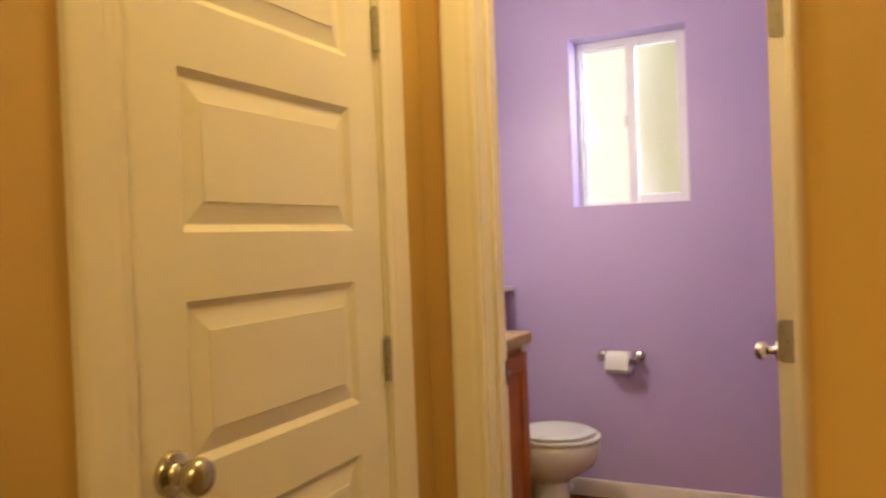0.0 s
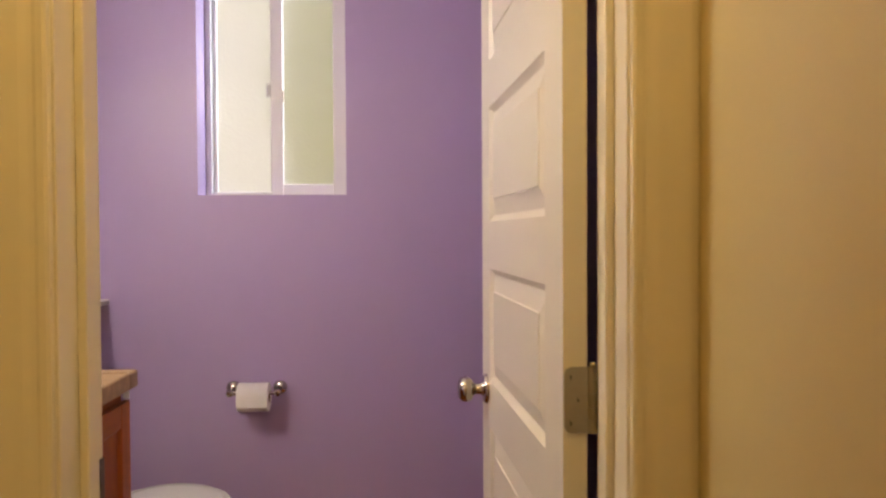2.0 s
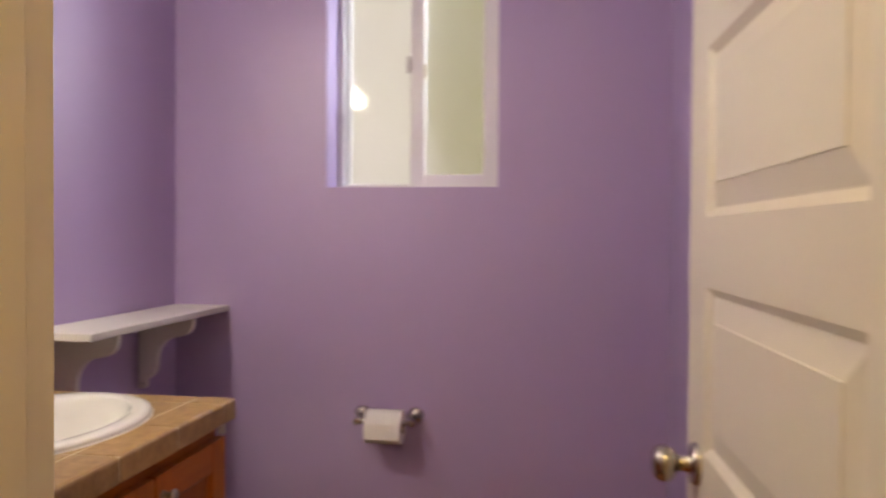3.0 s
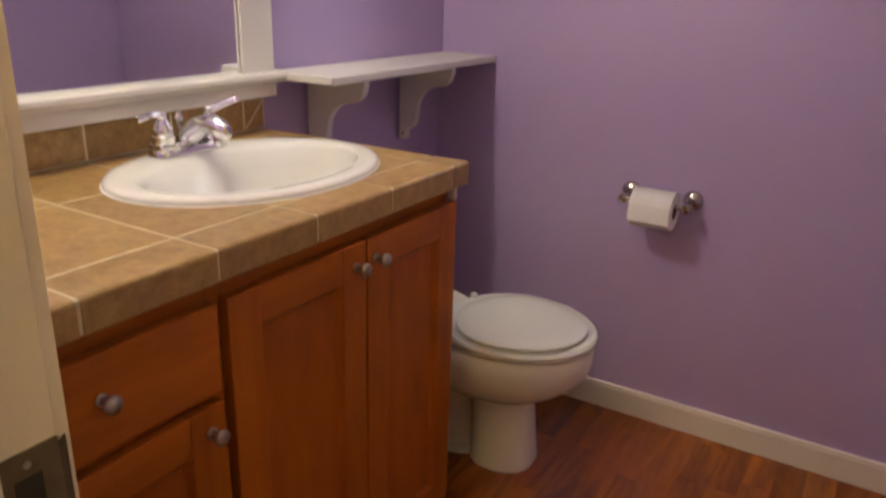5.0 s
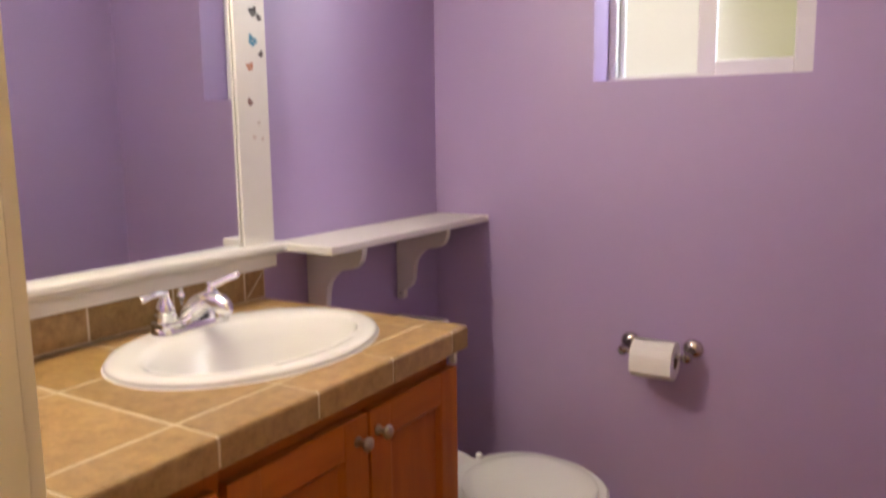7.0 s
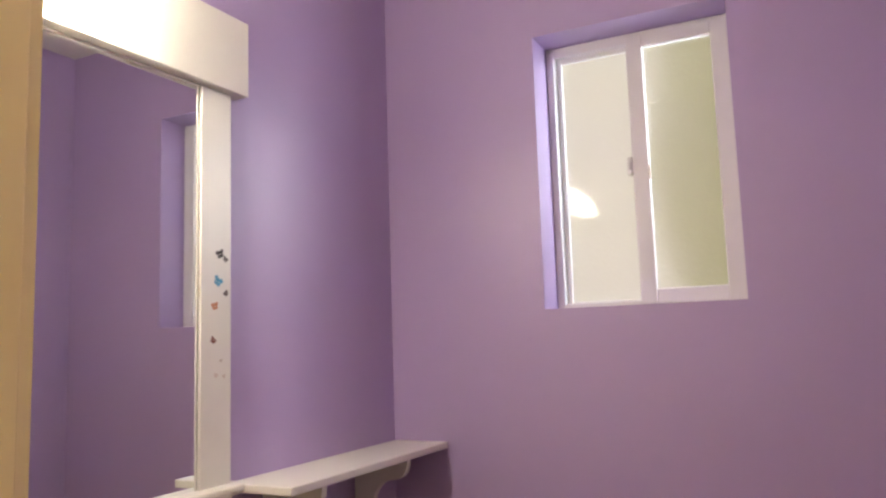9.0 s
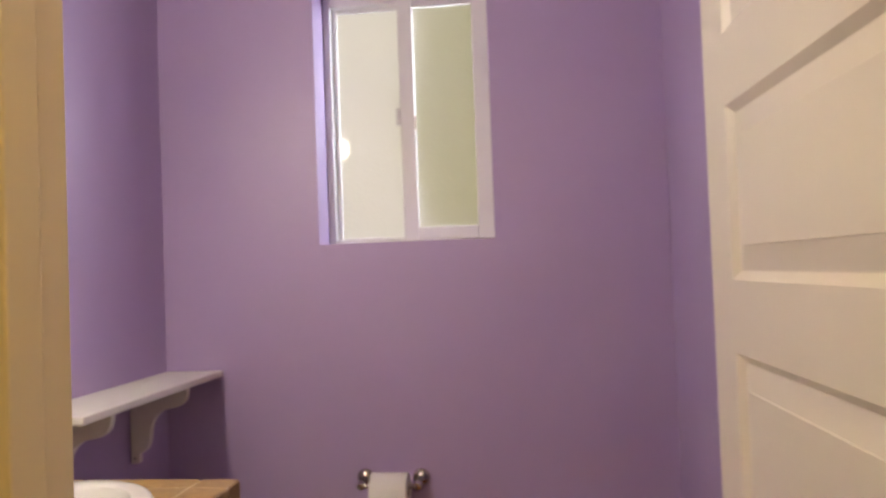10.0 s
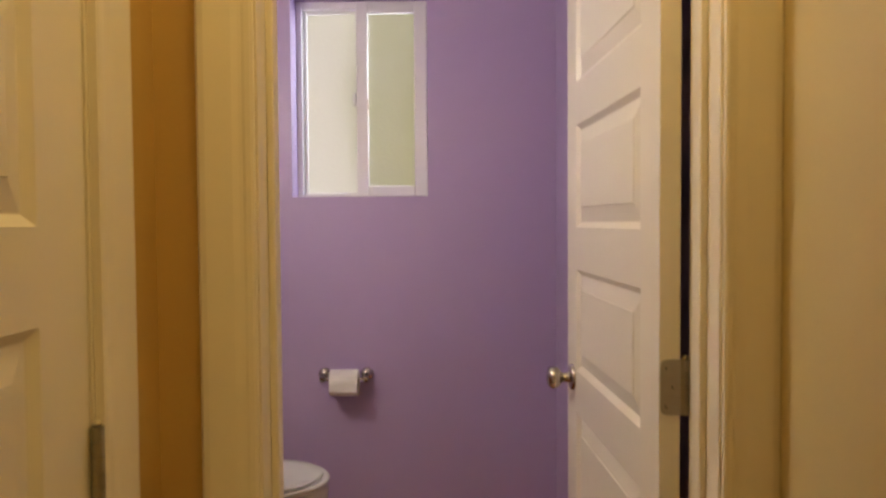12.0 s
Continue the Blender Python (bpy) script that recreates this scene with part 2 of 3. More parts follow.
setting("wall_east", bm, PURPLE, "purple painted bathroom wall behind the open door")
# dividing wall: purple on the bathroom face, cream on the hall face
MID = (BFACE + HFACE) / 2
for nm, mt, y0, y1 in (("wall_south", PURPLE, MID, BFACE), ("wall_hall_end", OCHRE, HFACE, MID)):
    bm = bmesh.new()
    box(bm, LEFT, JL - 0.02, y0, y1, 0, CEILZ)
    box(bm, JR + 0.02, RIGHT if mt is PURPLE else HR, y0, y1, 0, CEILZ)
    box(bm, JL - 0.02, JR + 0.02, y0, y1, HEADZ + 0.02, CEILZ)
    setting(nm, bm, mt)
# hall walls
LD0, LD1 = 0.666, 1.326
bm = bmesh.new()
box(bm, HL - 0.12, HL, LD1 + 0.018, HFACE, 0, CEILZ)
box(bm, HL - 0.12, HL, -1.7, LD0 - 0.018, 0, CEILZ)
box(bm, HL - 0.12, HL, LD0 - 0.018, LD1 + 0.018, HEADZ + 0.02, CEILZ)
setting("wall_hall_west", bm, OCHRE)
setting("wall_hall_east", box(bmesh.new(), HR, HR + 0.12, 0.27, HFACE, 0, CEILZ), HALL)
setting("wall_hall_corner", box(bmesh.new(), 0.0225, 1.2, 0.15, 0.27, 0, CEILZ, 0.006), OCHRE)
setting("wall_hall_south", box(bmesh.new(), HL - 0.12, 1.32, -1.82, -1.7, 0, CEILZ), HALL)
setting("wall_hall_far_east", box(bmesh.new(), 1.2, 1.32, -1.7, 0.27, 0, CEILZ), HALL)
setting("closet_back_wall", box(bmesh.new(), HL - 0.8, HL - 0.7, 0.4, 1.5, 0, CEILZ), HALL)
setting("ceiling", box(bmesh.new(), LEFT - 0.2, 1.32, -1.82, BACK + 0.16, CEILZ, CEILZ + 0.1), CEIL)
floor = setting("floor", box(bmesh.new(), LEFT - 0.2, RIGHT + 0.2, MID, BACK + 0.16, -0.12, -0.006), SUBFLOOR, "reddish brown wood strip laminate floor")
setting("hall_floor", box(bmesh.new(), HL - 0.9, 1.32, -1.82, MID, -0.12, -0.002), CARPET)


# ---- trim ----
def baseboard(name, x0, x1, y0, y1, face):
    """A skirting board with a rounded top, 79 mm high."""
    bm = bmesh.new()
    box(bm, x0, x1, y0, y1, 0.0, 0.070, 0.001, 1)
    sx0, sx1, sy0, sy1 = x0, x1, y0, y1
    if face == "-y":
        sy0 += 0.0012
    elif face == "+y":
        sy1 -= 0.0012
    elif face == "-x":
        sx0 += 0.0012
    else:
        sx1 -= 0.0012
    box(bm, sx0, sx1, sy0, sy1, 0.064, 0.079, 0.0035, 2)
    return setting(name, bm, BASEW, "white painted baseboard")


baseboard("baseboard_north", LEFT, RIGHT - 0.014, BACK - 0.014, BACK, "-y")
baseboard("baseboard_east", RIGHT - 0.013, RIGHT, BFACE, BACK, "-x")
baseboard("baseboard_west", LEFT, LEFT + 0.013, 2.64, BACK - 0.014, "+x")


def casing_profile(w):
    """Cross section of a moulded casing: (across, out) from the opening's edge outwards."""
    return [(0, 0), (0, 0.010), (0.004, 0.0122), (0.011, 0.0126), (0.015, 0.0119), (0.020, 0.0125), (0.029, 0.0143), (w - 0.012, 0.017), (w - 0.004, 0.016), (w, 0.013), (w, 0)]


def casing_leg(bm, at, across, out, z1, w):
    prof = casing_profile(w)
    a, o, p = Vector(across), Vector(out), Vector(at)
    rings(bm, [[p + a * u + o * v + Vector((0, 0, z)) for u, v in prof] for z in (0, z1)])


def casing_set(name, p0, p1, across, out, head, w):
    bm = bmesh.new()
    casing_leg(bm, p0, [-c for c in across], out, head, w)
    casing_leg(bm, p1, across, out, head, w)
    prof = casing_profile(w)
    a, o = Vector(across), Vector(out)
    rings(bm, [[Vector(p) + o * v + Vector((0, 0, head + 0.001 + u)) for u, v in prof] for p in (Vector(p0) - a * w, Vector(p1) + a * w)])
    return setting(name, bm, TRIM, "cream white moulded door casing")


casing_set("trim_bathroom_hall_side", (JL - 0.004, HFACE, 0), (JR + 0.004, HFACE, 0), (1, 0, 0), (0, -1, 0), HEADZ, 0.078)
casing_set("trim_bathroom_inside", (JL - 0.004, BFACE, 0), (JR + 0.0, BFACE, 0), (1, 0, 0), (0, 1, 0), HEADZ, 0.037)
casing_set("trim_closet", (HL, LD0 - 0.006, 0), (HL, LD1 + 0.006, 0), (0, 1, 0), (1, 0, 0), HEADZ, 0.085)


# The casing's shadow on the wall, laid on as a thin dark strip.
setting("trim_gap", box(bmesh.new(), JL - 0.0855, JL - 0.0795, HFACE - 0.0022, HFACE, 0, HEADZ + 0.07), DARK, "dark strip for the shadow beside the door casing")


def jamb(name, horizontal, y0, y1, stop):
    bm = bmesh.new()
    lo, hi = horizontal
    for s, e in ((lo - 0.02, lo), (hi, hi + 0.02)):
        box(bm, s, e, y0, y1, 0, HEADZ + 0.02, 0.001, 1)
    box(bm, lo, hi, y0, y1, HEADZ, HEADZ + 0.02, 0.001, 1)
    box(bm, lo, lo + 0.011, *stop, 0, HEADZ, 0.002, 2)
    box(bm, hi - 0.011, hi, *stop, 0, HEADZ, 0.002, 2)
    box(bm, lo + 0.011, hi - 0.011, *stop, HEADZ - 0.011, HEADZ, 0.002, 2)
    return setting(name, bm, TRIM, "white painted door jamb with stop")


jamb("trim_bathroom_jamb", (JL, JR), HFACE - 0.0005, BFACE + 0.0005, (1.575, 1.607))
bm = bmesh.new()
for y0, y1 in ((LD0 - 0.018, LD0 - 0.0012), (LD1 + 0.0012, LD1 + 0.018)):
    box(bm, HL - 0.1, HL - 0.0005, y0, y1, 0, HEADZ + 0.02, 0.001, 1)
box(bm, HL - 0.1, HL - 0.0005, LD0 - 0.0012, LD1 + 0.0012, HEADZ, HEADZ + 0.02, 0.001, 1)
setting("trim_closet_jamb", bm, TRIM)


# ---- panel doors ----
def panel_leaf(bm, length, height, thick, z_first, stile, pan_h=0.243, pitch=0.344):
    """A five panel door leaf in its own frame: x along the leaf, y through it (face at y=0 and y=thick)."""
    p0, p1 = stile, length - stile
    zs = [z_first + i * pitch for i in range(5)]
    cuts = [0.0]
    for z in zs:
        cuts += [z, z + pan_h]
    cuts.append(height)
    for s, e in ((0, p0), (p1, length)):
        box(bm, s, e, 0, thick, 0, height)
    for a, b in zip(cuts[0::2], cuts[1::2]):
        box(bm, p0, p1, 0, thick, a, b)
    slope, ledge, depth = 0.034, 0.012, 0.0095
    for z in zs:
        for face, sgn in ((0, 1), (thick, -1)):
            def loop(inset, d):
                return [(p0 + inset, face + sgn * d, z + inset), (p1 - inset, face + sgn * d, z + inset), (p1 - inset, face + sgn * d, z + pan_h - inset), (p0 + inset, face + sgn * d, z + pan_h - inset)]
            loops = [loop(0, 0), loop(ledge, depth), loop(ledge + 0.002, depth), loop(ledge + slope, 0.0022), loop(ledge + slope + 0.0012, 0.0004)]
            vs = [[bm.verts.new(p) for p in lp] for lp in loops]
            for a, b in zip(vs, vs[1:]):
                for i in range(4):
                    f = (a[i], a[(i + 1) % 4], b[(i + 1) % 4], b[i])
                    bm.faces.new(f if sgn > 0 else f[::-1])
            bm.faces.new(vs[-1] if sgn > 0 else vs[-1][::-1])
    bmesh.ops.remove_doubles(bm, verts=bm.verts[:], dist=0.0002)
    return bm


def door_knob(parent, at, out):
    at, out = Vector(at), Vector(out)
    bm = turned(bmesh.new(), [(0.0325, 0), (0.0325, 0.003), (0.029, 0.008), (0.016, 0.010), (0.0125, 0.014), (0.0115, 0.026), (0.015, 0.031), (0.0235, 0.036), (0.0275, 0.044), (0.0275, 0.052), (0.024, 0.060), (0.016, 0.0645), (0.006, 0.066)], at, out, 32)
    return part("door_knob", bm, NICKEL, parent, "satin nickel round door knob", True)


def hinge(parent, mat_frame, z, pin_only=False):
    """A butt hinge: leaf, knuckles and screws, placed by a frame whose z is up."""
    bm = bmesh.new()
    for i in range(5):
        turned(bm, [(0.0076, 0), (0.0076, 0.0168)], mat_frame @ Vector((0, 0, z + i * 0.0178)), (0, 0, 1), 14)
    turned(bm, [(0.0045, 0), (0.0055, 0.003), (0.003, 0.006)], mat_frame @ Vector((0, 0, z + 0.089)), (0, 0, 1), 12)
    h = part("hinge", bm, STEEL, parent, "worn steel butt hinge", True)
    if not pin_only:
        bm = bmesh.new()
        edge = [(-0.004, 0), (-0.030, 0), (-0.0371, 0.0029), (-0.040, 0.010), (-0.040, 0.079), (-0.0371, 0.0861), (-0.030, 0.089), (-0.004, 0.089)]
        rings(bm, [[(u, yy, z + v) for u, v in edge] for yy in (-0.0022, -0.0002)])
        bm.transform(mat_frame)
        part("hinge_leaf", bm, STEEL, h)
        for sx, sz in ((-0.032, 0.075), (-0.022, 0.045), (-0.032, 0.014)):
            bm = turned(bmesh.new(), [(0.003, 0), (0.003, 0.0012), (0.0015, 0.0013)], mat_frame @ Vector((sx, -0.0022, z + sz)), (0, -1, 0), 10)
            part("screw", bm, DARK, h)
    return h


# bathroom door, standing open into the room; leaf frame: origin at the hinge edge
LEAF = 0.73
bath_door = tagged(thing("door_1", "white five panel door standing open into the bathroom", "door", at=pose(-0.020, 1.664, 0.012, 0, 0, 92.3)), kind="structure")
part("leaf", panel_leaf(bmesh.new(), LEAF, 2.0, 0.033, 0.180, 0.104), DOORW, bath_door)
door_knob(bath_door, (LEAF - 0.065, 0.033, 0.843), (0, 1, 0))
door_knob(bath_door, (LEAF - 0.065, 0.0, 0.843), (0, -1, 0))
for hz in (0.18, 0.918, 1.590):
    hinge(bath_door, pose(-0.0005, -0.008, 0, 0, 0, -90), hz)

# closet door in the hall, closed
closet_door = tagged(thing("door_2", "closed white five panel door in the hall", "door", at=pose(HL - 0.004, LD0, 0.012, 0, 0, 90)), kind="structure")
part("leaf", panel_leaf(bmesh.new(), LD1 - LD0, 2.0, 0.035, 0.193, 0.103), DOORW, closet_door)
door_knob(closet_door, (0.062, 0.0, 0.885), (0, -1, 0))
for hz in (0.18, 0.908, 1.60):
    hinge(closet_door, pose(LD1 - LD0 - 0.002, -0.009, 0, 0, 0, 0), hz, True)

# strike plate on the jamb
sp = tagged(thing("strike_plate", "satin nickel strike plate screwed to the door jamb", "strike plate"), kind="")
bm = bmesh.new()
for y0, y1, z0, z1 in ((1.610, 1.6165, 0.8590, 0.9160), (1.633, 1.6445, 0.8590, 0.9160), (1.6165, 1.633, 0.8590, 0.8750), (1.6165, 1.633, 0.9000, 0.9160)):
    box(bm, JL - 0.001, JL + 0.0018, y0, y1, z0, z1)
rings(bm, [[(JL + 0.0018 - d - k, y, zz) for k, zz in ((0, 0.8635), (0, 0.9115), (0.002, 0.9115), (0.002, 0.8635))] for d, y in ((0, 1.6445), (0.001, 1.648), (0.004, 1.6515), (0.009, 1.653))])
part("plate", bm, mat("tarnished_strike_steel", (0.13, 0.10, 0.065), 0.45, 0.6, var=0.3, scale=60, bump=0.3), sp)
part("latch_hole", box(bmesh.new(), JL - 0.0005, JL + 0.0006, 1.6165, 1.633, 0.8750, 0.9000), DARK, sp)
for zz in (0.8670, 0.9080):
    part("screw", turned(bmesh.new(), [(0.0024, 0), (0.0024, 0.001), (0.001, 0.0014)], (JL + 0.0018, 1.625, zz), (1, 0, 0), 10), PEWTER, sp)

# ---- window ----
FY = 3.488
win = tagged(thing("window_1", "white vinyl sliding window with obscured glass panes", "window"), kind="structure")


def frame_ring(x0, x1, z0, z1, y0, y1, l, r, b, t, bevel=0.003):
    bm = bmesh.new()
    box(bm, x0, x0 + l, y0, y1, z0, z1, bevel)
    box(bm, x1 - r, x1, y0, y1, z0, z1, bevel)
    box(bm, x0 + l, x1 - r, y0 + 0.001, y1, z0, z0 + b, bevel)
    box(bm, x0 + l, x1 - r, y0 + 0.001, y1, z1 - t, z1, bevel)
    return bm


part("window_frame", frame_ring(WX0, WX1, WZ0, WZ1, FY + 0.008, BACK + 0.17, 0.022, 0.02, 0.016, 0.03), VINYL, win)
ps = part("fixed_sash", frame_ring(WX0 + 0.024, -0.71, WZ0 + 0.010, WZ1 - 0.028, FY + 0.030, FY + 0.05, 0.014, 0.03, 0.010, 0.016), VINYL, win)
part("pane", box(bmesh.new(), WX0 + 0.034, -0.735, FY + 0.038, FY + 0.043, WZ0 + 0.018, WZ1 - 0.04), FROST, ps)
ss = part("sliding_sash", frame_ring(-0.742, WX1 - 0.004, WZ0 + 0.004, WZ1 - 0.012, FY, FY + 0.026, 0.045, 0.05, 0.041, 0.038), VINYL, win)
part("pane", box(bmesh.new(), -0.70, -0.505, FY + 0.010, FY + 0.015, WZ0 + 0.042, WZ1 - 0.047), FROST, ss)
bm = box(bmesh.new(), -0.756, -0.741, FY - 0.006, FY + 0.012, 1.700, 1.752, 0.004)
box(bm, -0.752, -0.744, FY - 0.014, FY - 0.004, 1.716, 1.738, 0.003)
part("latch", bm, VINYL, ss, "white window latch")
part("latch_slot", box(bmesh.new(), -0.6985, -0.694, FY - 0.001, FY + 0.004, 1.685, 1.725), PEWTER, ss)
for o in [c for c in win.children_recursive if c.name.startswith("pane")]:
    o.visible_shadow = False


def outdoors():
    m = bpy.data.materials.new("bright_blurred_garden")
    m.use_nodes = True
    nt = m.node_tree
    nt.nodes.remove(nt.nodes["Principled BSDF"])
    em = nt.nodes.new("ShaderNodeEmission")
    co = nt.nodes.new("ShaderNodeTexCoord")
    sep = nt.nodes.new("ShaderNodeSeparateXYZ")
    nt.links.new(co.outputs["Object"], sep.inputs[0])
    n = nt.nodes.new("ShaderNodeTexNoise")
    n.inputs["Scale"].default_value = 1.6
    nt.links.new(co.outputs["Object"], n.inputs["Vector"])
    ad = nt.nodes.new("ShaderNodeMath")
    ad.operation = "MULTIPLY_ADD"
    ad.inputs[1].default_value = 0.25
    nt.links.new(n.outputs[0], ad.inputs[0])
    nt.links.new(sep.outputs["X"], ad.inputs[2])
    rg = nt.nodes.new("ShaderNodeMapRange")
    rg.inputs[1].default_value, rg.inputs[2].default_value = -0.88, -0.60
    nt.links.new(ad.outputs[0], rg.inputs[0])
    rp = nt.nodes.new("ShaderNodeValToRGB")
    rp.color_ramp.elements[0].position, rp.color_ramp.elements[0].color = 0.25, (1.0, 0.90, 0.70, 1)
    rp.color_ramp.elements[1].position, rp.color_ramp.elements[1].color = 0.75, (0.52, 0.475, 0.19, 1)
    nt.links.new(rg.outputs[0], rp.inputs[0])
    nt.links.new(rp.outputs[0], em.inputs[0])
    em.inputs[1].default_value = OUT_W
    nt.links.new(em.outputs[0], nt.nodes["Material Output"].inputs[0])
    return m


setting("backdrop", box(bmesh.new(), -2.4, 0.5, 4.55, 4.6, -0.2, 2.9), outdoors(), "pale sunlit garden beyond the obscured window")

# ---- vanity ----
CX, CY0, CY1, CZ = -0.942, BFACE + 0.002, 2.632, 0.857
vanity = thing("vanity_cabinet", "reddish brown stained wood vanity cabinet under the tiled counter", "cabinet")
FX = -0.975
bm = bmesh.new()
box(bm, LEFT + 0.002, FX - 0.018, CY0, 2.612, 0.11, 0.70)
box(bm, LEFT + 0.002, FX - 0.018, CY0, CY0 + 0.016, 0.70, 0.812)
box(bm, LEFT + 0.002, FX - 0.018, 2.596, 2.612, 0.70, 0.812)
box(bm, LEFT + 0.002, FX - 0.075, CY0, 2.612, 0.0, 0.11)
part("body", bm, CAB, vanity)
bm = bmesh.new()
for y0, y1 in ((CY0, 1.705), (2.032, 2.056), (2.590, 2.612)):
    box(bm, FX - 0.018, FX, y0, y1, 0.11, 0.812, 0.0008, 1)
for y0, y1 in ((1.705, 2.032), (2.056, 2.590)):
    box(bm, FX - 0.018, FX, y0, y1, 0.76, 0.812, 0.0008, 1)
    box(bm, FX - 0.018, FX, y0, y1, 0.11, 0.15, 0.0008, 1)
box(bm, FX - 0.018, FX, 1.705, 2.032, 0.63, 0.665, 0.0008, 1)
part("face_frame", bm, CABH, vanity)


def cabinet_door(y0, y1, z0, z1, stile=0.058):
    """A flat panel door: two stiles, two rails, a recessed panel with a small chamfer."""
    x0, x1 = FX + 0.001, FX + 0.019
    bm = bmesh.new()
    box(bm, x0, x1, y0, y0 + stile, z0, z1, 0.002, 2)
    box(bm, x0, x1, y1 - stile, y1, z0, z1, 0.002, 2)
    d = part("door", bm, CAB, vanity)
    for za, zb in ((z0, z0 + stile), (z1 - stile, z1)):
        part("rail", box(bmesh.new(), x0, x1 - 0.0006, y0 + stile - 0.001, y1 - stile + 0.001, za, zb, 0.002, 2), CABH, d)
    bm = bmesh.new()
    c, p = 0.007, x1 - 0.010
    a = [(x1 - 0.0015, y0 + stile - 0.001, z0 + stile - 0.001), (x1 - 0.0015, y1 - stile + 0.001, z0 + stile - 0.001), (x1 - 0.0015, y1 - stile + 0.001, z1 - stile + 0.001), (x1 - 0.0015, y0 + stile - 0.001, z1 - stile + 0.001)]
    b = [(p, y0 + stile + c, z0 + stile + c), (p, y1 - stile - c, z0 + stile + c), (p, y1 - stile - c, z1 - stile - c), (p, y0 + stile + c, z1 - stile - c)]
    va, vb = [bm.verts.new(q) for q in a], [bm.verts.new(q) for q in b]
    for i in range(4):
        bm.faces.new((va[i], va[(i + 1) % 4], vb[(i + 1) % 4], vb[i]))
    bm.faces.new(vb)
    back = [bm.verts.new((x0 + 0.002, q[1], q[2])) for q in a]
    bm.faces.new(back[::-1])
    for i in range(4):
        bm.faces.new((va[(i + 1) % 4], va[i], back[i], back[(i + 1) % 4]))
    part("panel", bm, CABP, d)
    return d


def cabinet_knob(parent, y, z):
    bm = turned(bmesh.new(), [(0.008, 0), (0.008, 0.002), (0.0055, 0.004), (0.005, 0.012), (0.0068, 0.0150), (0.0105, 0.0175), (0.0115, 0.0205), (0.0105, 0.0232), (0.0075, 0.0252), (0.003, 0.026)], (FX + 0.019, y, z), (1, 0, 0), 24)
    return part("knob", bm, PEWTER, parent, "pewter grey round knob", True)


d1 = cabinet_door(2.052, 2.340, 0.128, 0.782)
cabinet_knob(d1, 2.313, 0.744)
d2 = cabinet_door(2.345, 2.618, 0.128, 0.782)
cabinet_knob(d2, 2.366, 0.745)
d3 = cabinet_door(1.690, 2.036, 0.128, 0.645)
cabinet_knob(d3, 2.010, 0.609)
dr = part("drawer_front", box(bmesh.new(), FX + 0.001, FX + 0.019, 1.690, 2.036, 0.661, 0.782, 0.003, 2), CABH, vanity)
cabinet_knob(dr, 1.866, 0.728)
part("caulk_blob", box(bmesh.new(), FX + 0.002, FX + 0.018, 2.612, 2.622, 0.784, 0.814, 0.004, 2), CAULK, vanity, "white caulk smear")

# tiled counter with a hole for the basin
SX, SY, SA, SB = -1.204, 2.346, 0.248, 0.191
counter = thing("tiled_countertop", "tan stone tile countertop with pale grout and tiled edge", "countertop")
G = 0.0055
BODY = bmesh.new()
box(BODY, LEFT + 0.001, CX - 0.0004, CY0, CY1 - 0.004, 0.8155, CZ - 0.0009, 0.003, 2)


def oval(a, b, z, n=64, cx=None, cy=None):
    return [((SX if cx is None else cx) + b * math.cos(2 * math.pi * i / n), (SY if cy is None else cy) + a * math.sin(2 * math.pi * i / n), z) for i in range(n)]


cutter = part("basin_cutter", rings(bmesh.new(), [oval(SA - 0.018, SB - 0.018, 0.7), oval(SA - 0.018, SB - 0.018, 1.0)]), GROUT)


def cut_by_basin(ob):
    """Cut the basin's hole out of a mesh and store the result."""
    md = ob.modifiers.new("hole", "BOOLEAN")
    md.object, md.solver = cutter, "EXACT"
    dg = bpy.context.evaluated_depsgraph_get()
    me = bpy.data.meshes.new_from_object(ob.evaluated_get(dg))
    ob.modifiers.remove(md)
    ob.data = me


body = part("grout_bed", BODY, GROUT, counter, "pale grout bed")
cut_by_basin(body)
YJ = [CY0, 1.846, 2.030, 2.211, 2.392, 2.577, CY1]
XJ = [CX, -1.019, -1.262, LEFT]
for i in range(len(YJ) - 1):
    y0, y1 = YJ[i] + G / 2, YJ[i + 1] - (0 if i == len(YJ) - 2 else G / 2)
    # front row: one rounded cap tile that turns down over the edge
    xb = XJ[1] + G / 2
    cap = [(xb, CZ - 0.008), (xb, CZ - 0.001), (xb + 0.001, CZ), (CX - 0.006, CZ), (CX - 0.0025, CZ - 0.0008), (CX, CZ - 0.003), (CX + 0.001, CZ - 0.0065), (CX + 0.001, 0.8162), (CX, 0.815), (CX - 0.008, 0.815), (CX - 0.008, CZ - 0.008)]
    part("edge_tile", rings(bmesh.new(), [[(u, yy, v) for u, v in cap] for yy in (y0, y1)]), TILE, counter)
    for j in (1, 2):
        x1, x0 = XJ[j] - G / 2, XJ[j + 1] + (G / 2 if j < 2 else 0.014)
        t = part("tile", box(bmesh.new(), x0, x1, y0, y1, CZ - 0.008, CZ, 0.0013, 2), TILE, counter)
        if max(abs(y - SY) for y in (y0, y1)) - (y1 - y0) < SA:
            cut_by_basin(t)
for j in range(3):
    part("edge_tile", box(bmesh.new(), XJ[j + 1] + G / 2, XJ[j] - (0.009 if j == 0 else G / 2), CY1 - 0.008, CY1 + 0.001, 0.815, CZ - 0.010, 0.0018, 2), TILE, counter)
bpy.data.objects.remove(cutter)

